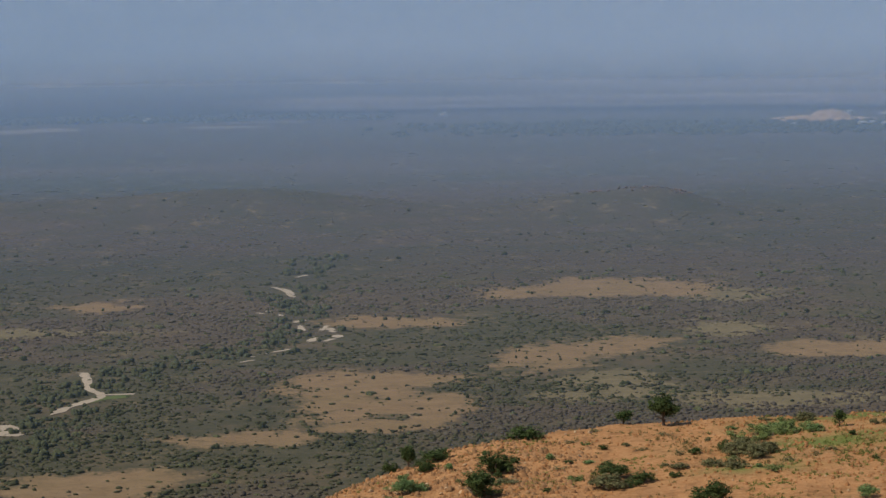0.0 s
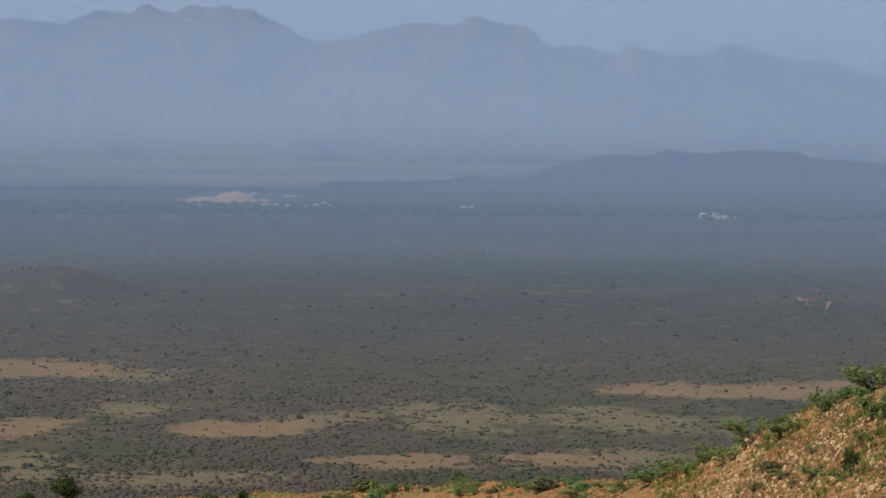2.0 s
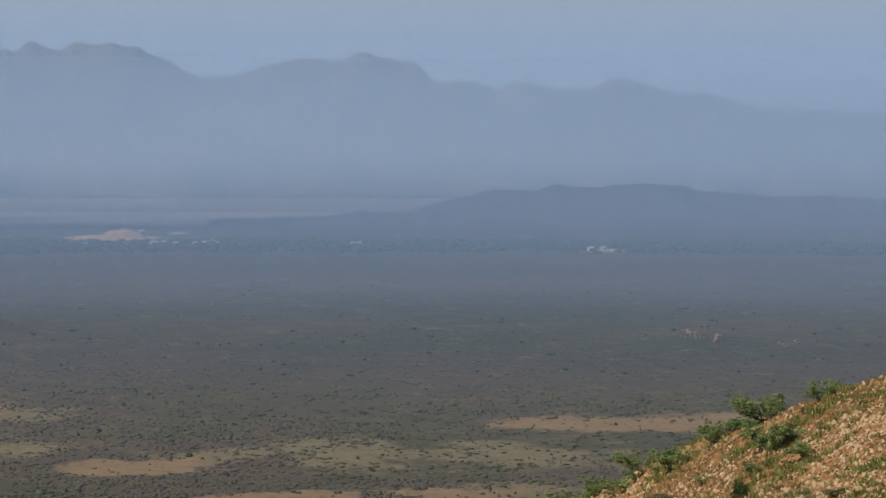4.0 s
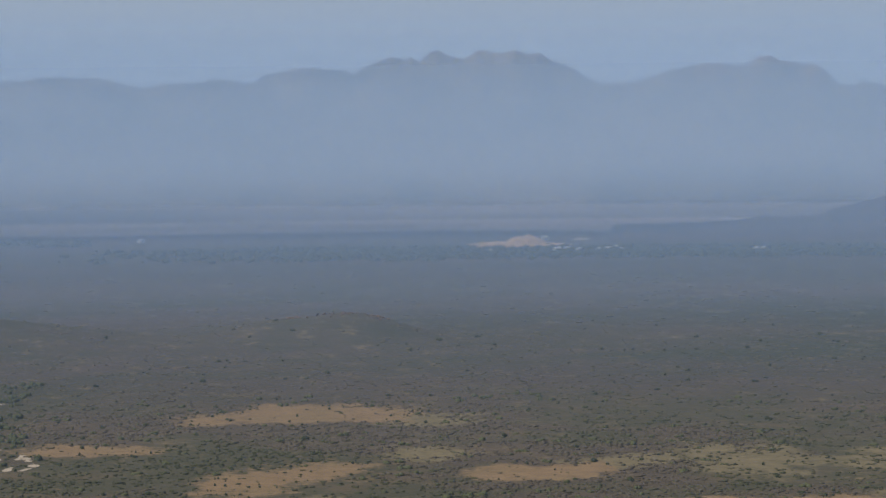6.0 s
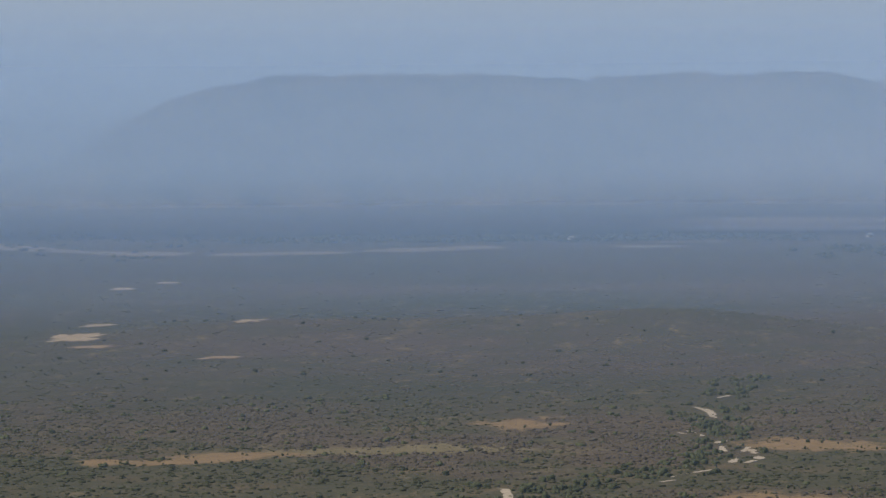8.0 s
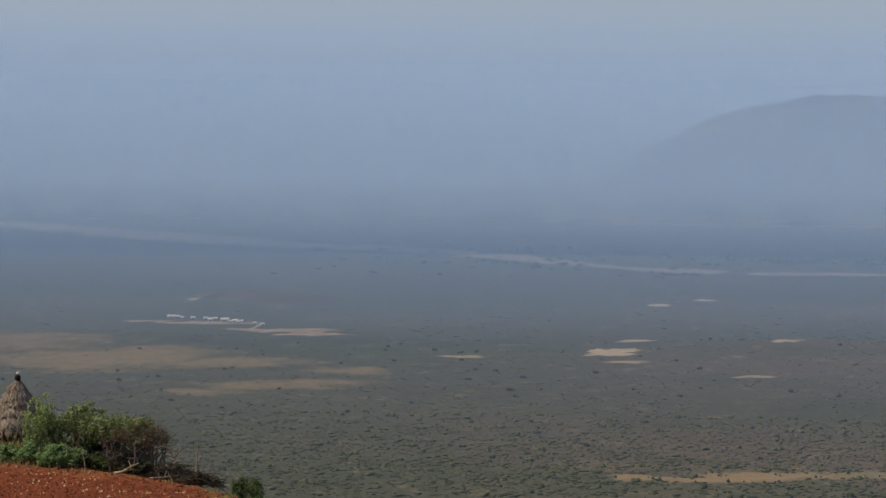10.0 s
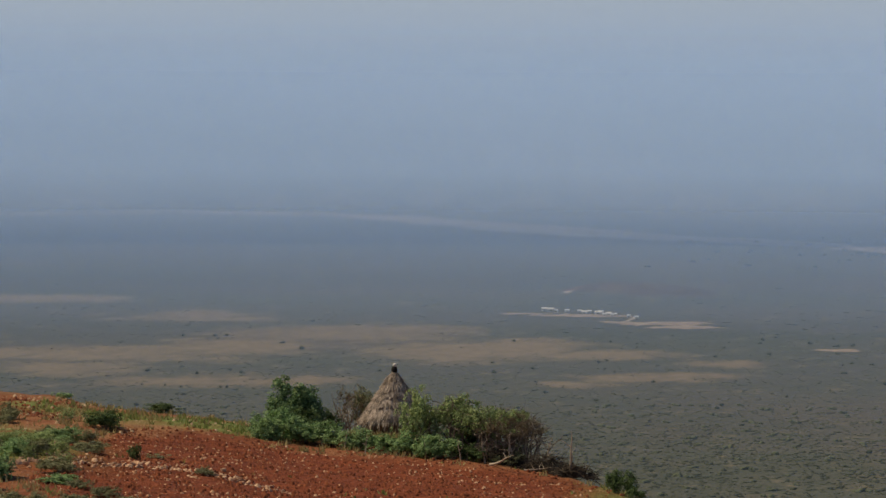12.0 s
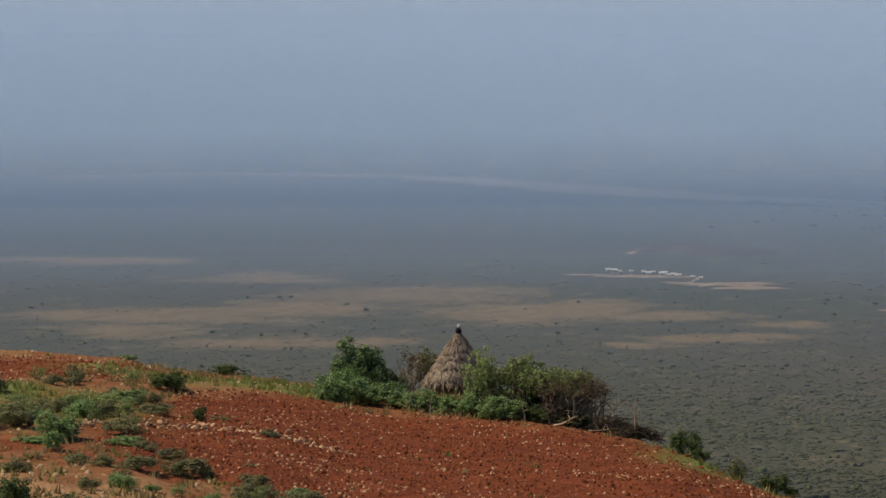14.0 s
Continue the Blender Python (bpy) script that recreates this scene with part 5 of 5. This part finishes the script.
rng = np.random.default_rng(91)
for az, r, wide in ((-21.2, 1914, 5), (-21.06, 1912, 6), (-20.95, 1900, 3), (-20.72, 1905, 4), (-20.48, 1898, 3.5), (-20.38, 1884, 5), (-20.28, 1896, 3.5), (-20.1, 1880, 6.5), (-20.04, 1892, 4), (-19.98, 1862, 3.5),
                    (-19.9, 1872, 5), (-19.82, 1856, 3.5), (-19.74, 1870, 3), (-19.5, 1846, 2.5), (-19.3, 1830, 3)):
    house(az + 0.02 * rng.normal(), r, wide * 0.6, 2.4, 0.9 + 0.4 * rng.random(), rng.random() * 24 - az - 12, CHALK, CHALK if wide > 4 else TIN, "small whitewashed house with a tin roof on bare ground")
for az, r in ((12.55, 2690), (12.75, 2700), (13.0, 2690), (13.15, 2720), (13.4, 2690), (13.6, 2700), (13.85, 2690), (13.75, 2730), (16.6, 2680), (16.75, 2690), (21.5, 2590), (21.75, 2600), (11.2, 2660), (12.3, 2960), (4.05, 3000), (-2.0, 2950)):
    house(az, r, 4 + 4 * rng.random(), 4, 2.6, rng.random() * 60, CHALK, TIN, "white far-off building among dark trees")


def mound(name, az, r, wide, deep, tall, material, label, seed):
    n, rows = 60, 14
    th = np.arange(n) / n * 2 * math.pi
    a = radians(az)
    vs = []
    for k in range(rows):
        s = 1 - k / (rows - 1)
        e = 1 + 0.35 * rough(np.cos(th) * 2 + seed, np.sin(th) * 2, 1, seed)
        u, v = np.cos(th) * wide * s * e, np.sin(th) * deep * s * e
        x = (r + v) * math.sin(a) + u * math.cos(a)
        y = (r + v) * math.cos(a) - u * math.sin(a)
        z = ground_z(x, y) + tall * (1 - s * s) * (1 + 0.55 * rough(x, y, wide * 0.45, seed + 3)) - 0.4 * s
        vs.append(np.stack([x, y, z], -1))
    return tagged(new(name, shaded(mesh_from(name, np.concatenate(vs), grid_faces(rows, n, True), material))), label, "hill", kind="structure")


mound("low_hill", -19.15, 2100, 70, 70, 4.2, HILL, "low dark scrub-covered hill behind the houses", 9)
mound("sand_quarry", 11.9, 2815, 26, 60, 8.5, QUARRY, "bare orange sand hill dug out beside the settlement", 3)
mound("sand_flat", 11.72, 2800, 60, 60, 4.6, QUARRY, "pale spread of dug sand at the foot", 5)
mound("sand_strip", 13.05, 2960, 12, 30, 1.5, PALE, "pale strip of cleared ground", 7)


# ---- stones ----
def stone_mesh(seed):
    rng = np.random.default_rng(seed)
    bm = bmesh.new()
    bmesh.ops.create_icosphere(bm, subdivisions=1, radius=0.5)
    for v in bm.verts:
        v.co *= 0.75 + 0.5 * rng.random()
        v.co.z *= 0.65
        v.co.x *= 1.2
    me = bpy.data.meshes.new("stone")
    bm.to_mesh(me)
    bm.free()
    return me


def stones_named(spots, parent, material, lo, hi, seed):
    rng = random.Random(seed)
    shapes = [stone_mesh(seed + k) for k in range(6)]
    for me in shapes:
        me.materials.append(material)
    for az, r in spots:
        x, y, z = at(az, r)
        s = lo + (hi - lo) * rng.random() ** 2
        ob = new("stone", rng.choice(shapes))
        ob.parent = parent
        ob.matrix_world = Matrix.LocRotScale((x, y, z + 0.12 * s), Euler((rng.random(), rng.random(), rng.random() * 6.28)), (s, s * (0.7 + 0.5 * rng.random()), s * (0.6 + 0.6 * rng.random())))


def stones_loose(name, label, az, r, size, material, seed):
    """Many small stones lying loose."""
    rng = np.random.default_rng(seed)
    a = np.radians(az)
    x, y = r * np.sin(a), r * np.cos(a)
    z = ground_z(x, y)
    n = len(x)
    base = np.array([(1, 0, 0), (0.3, 0.9, 0), (-0.8, 0.6, 0), (-0.8, -0.6, 0), (0.3, -0.9, 0), (0.6, 0.1, 0.6), (-0.1, 0.5, 0.65), (-0.4, -0.3, 0.6)])
    v = base[None] * (0.6 + 0.7 * rng.random((n, 8, 3)))
    t = rng.random(n) * 6.28
    c, s = np.cos(t)[:, None], np.sin(t)[:, None]
    vx = (v[..., 0] * c - v[..., 1] * s) * size[:, None] * 0.5
    vy = (v[..., 0] * s + v[..., 1] * c) * size[:, None] * 0.5
    vz = (v[..., 2] * 0.75 - 0.12) * size[:, None]
    verts = np.stack([x[:, None] + vx, y[:, None] + vy, z[:, None] + vz], -1).reshape(-1, 3)
    f = np.array([(0, 1, 5), (1, 6, 5), (1, 2, 6), (2, 7, 6), (2, 3, 7), (3, 4, 7), (4, 5, 7), (4, 0, 5), (5, 6, 7)])
    faces = (np.arange(n)[:, None, None] * 8 + f[None]).reshape(-1, 3)
    return tagged(new(name, mesh_from(name, verts, faces, material)), label, "stones", kind="stuff")


def sprigs(name, label, az, r, size, material, seed, blades=7):
    """Tufts of grass and small herbs."""
    rng = np.random.default_rng(seed)
    x, y = r * np.sin(np.radians(az)), r * np.cos(np.radians(az))
    n = len(x)
    root = np.stack([x, y, ground_z(x, y) - 0.02], -1)[:, None] + rng.normal(size=(n, blades, 3)) * size[:, None, None] * (0.35, 0.35, 0)
    tip = root + rng.normal(size=(n, blades, 3)) * size[:, None, None] * (0.35, 0.35, 0.12) + size[:, None, None] * np.array((0, 0, 0.8))
    a = rng.random((n, blades)) * 6.28
    side = np.stack([np.cos(a), np.sin(a), 0 * a], -1) * size[:, None, None] * 0.16
    tri = np.stack([root - side, root + side, tip], 2)
    return tagged(new(name, mesh_from(name, tri.reshape(-1, 3), np.arange(n * blades * 3).reshape(-1, 3), material)), label, "grass", kind="stuff")


def in_field(az, r):
    return FIELD(r * np.sin(np.radians(az)), r * np.cos(np.radians(az)))


def uneven(az, r, size, seed):
    return rough(r * np.sin(np.radians(az)), r * np.cos(np.radians(az)), size, seed)


rng = np.random.default_rng(95)
n = 64000
az, r = -34.5 + 18 * rng.random(n), 92 + 98 * rng.random(n)
f = in_field(az, r)
ok = (f > -1) & (rng.random(n) < np.clip(0.55 + 0.6 * uneven(az, r, 4, 84), 0.15, 0.95))
stones_loose("field_clods", "red clods of ploughed earth in the field", az[ok], r[ok], 0.05 + 0.27 * rng.random(ok.sum()) ** 3, CLOD, 5)
cluster = 0.42 * np.exp(-((r - 122) / 15) ** 2 - ((az + 26.3) / 1.7) ** 2) + 0.12 * np.exp(-((r - 141) / 4.5) ** 2 - ((az + 28.5) / 3) ** 2)
ok = (f > -1) & (rng.random(n) < np.clip(0.13 + 0.45 * uneven(az, r, 6, 81) + cluster * (0.5 + uneven(az, r, 3, 82)), 0.02, 1))
stones_loose("field_stones", "pale stones scattered over the red field", az[ok], r[ok], 0.05 + 0.22 * rng.random(ok.sum()) ** 3.5, RUBBLE, 1)
n = 26000
az, r, f = az[:n], r[:n], f[:n]
ok = (f < 2) & (az < -27) & (rng.random(n) < np.clip(0.15 + 0.5 * uneven(az, r, 7, 83), 0.02, 1))
stones_loose("verge_stones", "tan stones along the dusty verge", az[ok], r[ok], 0.08 + 0.30 * rng.random(ok.sum()) ** 3, ROCK, 2)
ok = (f < 1.5) & (rng.random(n) < np.clip(0.08 + 0.5 * uneven(az, r, 10, 85), 0.02, 1))
sprigs("dry_grass", "dry straw grass tufts on the verge", az[ok], r[ok], 0.14 + 0.34 * rng.random(ok.sum()), TUFT, 6)
ok = (f < 1.5) & (rng.random(n) < np.clip(0.5 * GRASS(r * np.sin(np.radians(az)), r * np.cos(np.radians(az))) + 0.25 * uneven(az, r, 8, 87) - 0.03, 0.01, 0.8))
sprigs("green_grass", "green herbs growing round the red field", az[ok], r[ok], 0.12 + 0.34 * rng.random(ok.sum()), HERB, 7)
ok = (f > 0) & (rng.random(n) < np.clip(-0.10 + 0.25 * uneven(az, r, 8, 89), 0.002, 1))
sprigs("field_weeds", "small green weeds in the red field", az[ok], r[ok], 0.14 + 0.25 * rng.random(ok.sum()), HERB, 8)
a2, r2 = -25.1 + 1.5 * rng.random(420), 175.5 + 2.6 * rng.random(420)
sprigs("yard_grass", "tall brown dry grass at the foot of the hut", a2, r2, 0.5 + 0.5 * rng.random(420), TUFT, 14, 10)
n = 42000
az = 20.5 + 9 * rng.random(n)
r = np.interp(az, BROW[:, 0], BROW[:, 1]) * (0.74 + 0.27 * rng.random(n))
ok = rng.random(n) < np.clip(0.5 + 0.7 * uneven(az, r, 8, 91), 0.1, 1)
stones_loose("slope_clods", "brown earth and gravel on the slope", az[ok], r[ok], 0.08 + 0.36 * rng.random(ok.sum()) ** 2.5, GRAVEL, 9)
ok = rng.random(n) < np.clip(0.32 + 0.5 * uneven(az, r, 6, 93), 0.06, 1)
stones_loose("slope_stones", "loose tan stones covering the slope", az[ok], r[ok], 0.07 + 0.46 * rng.random(ok.sum()) ** 3.5, ROCK, 3)
ok = rng.random(n) < np.clip(0.02 + 0.55 * uneven(az, r, 7, 97), 0.01, 1)
sprigs("slope_grass", "olive grass and herbs between the stones", az[ok], r[ok], 0.18 + 0.45 * rng.random(ok.sum()), HERB, 10)
ok = rng.random(n) < np.clip(0.0 + 0.4 * uneven(az, r, 9, 99), 0.02, 1)
sprigs("slope_straw", "dry straw grass between the stones", az[ok], r[ok], 0.15 + 0.3 * rng.random(ok.sum()), TUFT, 11)
n = 44000
az = 1.5 + 20 * rng.random(n)
r = np.interp(az, BROW[:, 0], BROW[:, 1]) * (0.80 + 0.22 * rng.random(n))
ok = rng.random(n) < np.clip(np.where(az < 6.5, 0.40, 0.10 + 0.16 * smooth(10, 15, az)) + 0.5 * uneven(az, r, 9, 101), 0.03, 1)
edge = ok & (az < 7.2)
stones_loose("spur_rubble", "pale broken stones along the edge of the spur", az[edge], r[edge], 0.15 + 0.8 * rng.random(edge.sum()) ** 3, SPALL, 15)
stones_loose("spur_stones", "orange stones on the bare spur", az[ok], r[ok], 0.10 + 0.6 * rng.random(ok.sum()) ** 3, DIRT, 4)
pale = ok & (az > 8) & (rng.random(n) < 0.12)
stones_loose("spur_pebbles", "pale pebbles strewn over the spur", az[pale], r[pale] + 0.7, 0.10 + 0.4 * rng.random(pale.sum()) ** 3, ROCK, 16)
ok = rng.random(n) < np.clip(np.where(az > 12, 0.06, -0.08) + 0.5 * uneven(az, r, 13, 103), 0.01, 1)
sprigs("spur_grass", "dry olive grass tufts on the spur", az[ok], r[ok], 0.12 + 0.3 * rng.random(ok.sum()), TUFT, 12, 10)
ok = rng.random(n) < np.clip(-0.15 + 0.6 * uneven(az, r, 11, 105) + np.where(az > 12, 0.2, 0.03), 0.003, 1)
sprigs("spur_herbs", "green herbs and grass on the spur", az[ok], r[ok], 0.12 + 0.32 * rng.random(ok.sum()), HERB, 13, 10)

terrace = tagged(new("rubble_terrace"), "low line of piled pale stones across the red field", "stone row")
line = [(a, np.interp(a, (-32.2, -31.4, -30.3, -29.3, -27.9, -27.2, -26.4), (135.5, 139.2, 143.6, 144, 142, 141, 138)) + 1.3 * random.gauss(0, 1)) for a in np.linspace(-32.2, -26.4, 230)]
stones_named(line, terrace, RUBBLE, 0.12, 0.40, 600)
big = [(21.5 + 6.5 * random.random() ** 0.7, 0.78 + 0.21 * random.random()) for _ in range(180)]
big = [(a, f * float(np.interp(a, BROW[:, 0], BROW[:, 1]))) for a, f in big]
big += [(a, float(np.interp(a, BROW[:, 0], BROW[:, 1])) * (0.90 + 0.1 * random.random())) for a in (1.8 + 5.2 * random.random() ** 1.4 for _ in range(80))]
stones_named(big, ground, ROCK, 0.25, 0.75, 620)
rises = [(8.3 + 0.45 * random.gauss(0, 1), 1612 + 10 * random.gauss(0, 1)) for _ in range(40)] + [(8.85 + 0.1 * random.gauss(0, 1), 1606 + 5 * random.gauss(0, 1)) for _ in range(16)] + [(7.1 + 0.12 * random.gauss(0, 1), 1640) for _ in range(12)]
stones_named(rises, ground, SHALE, 0.9, 2.6, 640)
rises = [(23.67 + 0.2 * random.gauss(0, 1), 1508 + 14 * random.gauss(0, 1)) for _ in range(34)] + [(24.1 + 0.2 * random.gauss(0, 1), 1495 + 8 * random.gauss(0, 1)) for _ in range(8)] + [(25.6 + 0.2 * random.gauss(0, 1), 1472 + 8 * random.gauss(0, 1)) for _ in range(12)]
stones_named(rises, ground, CRAG, 0.9, 2.8, 660)
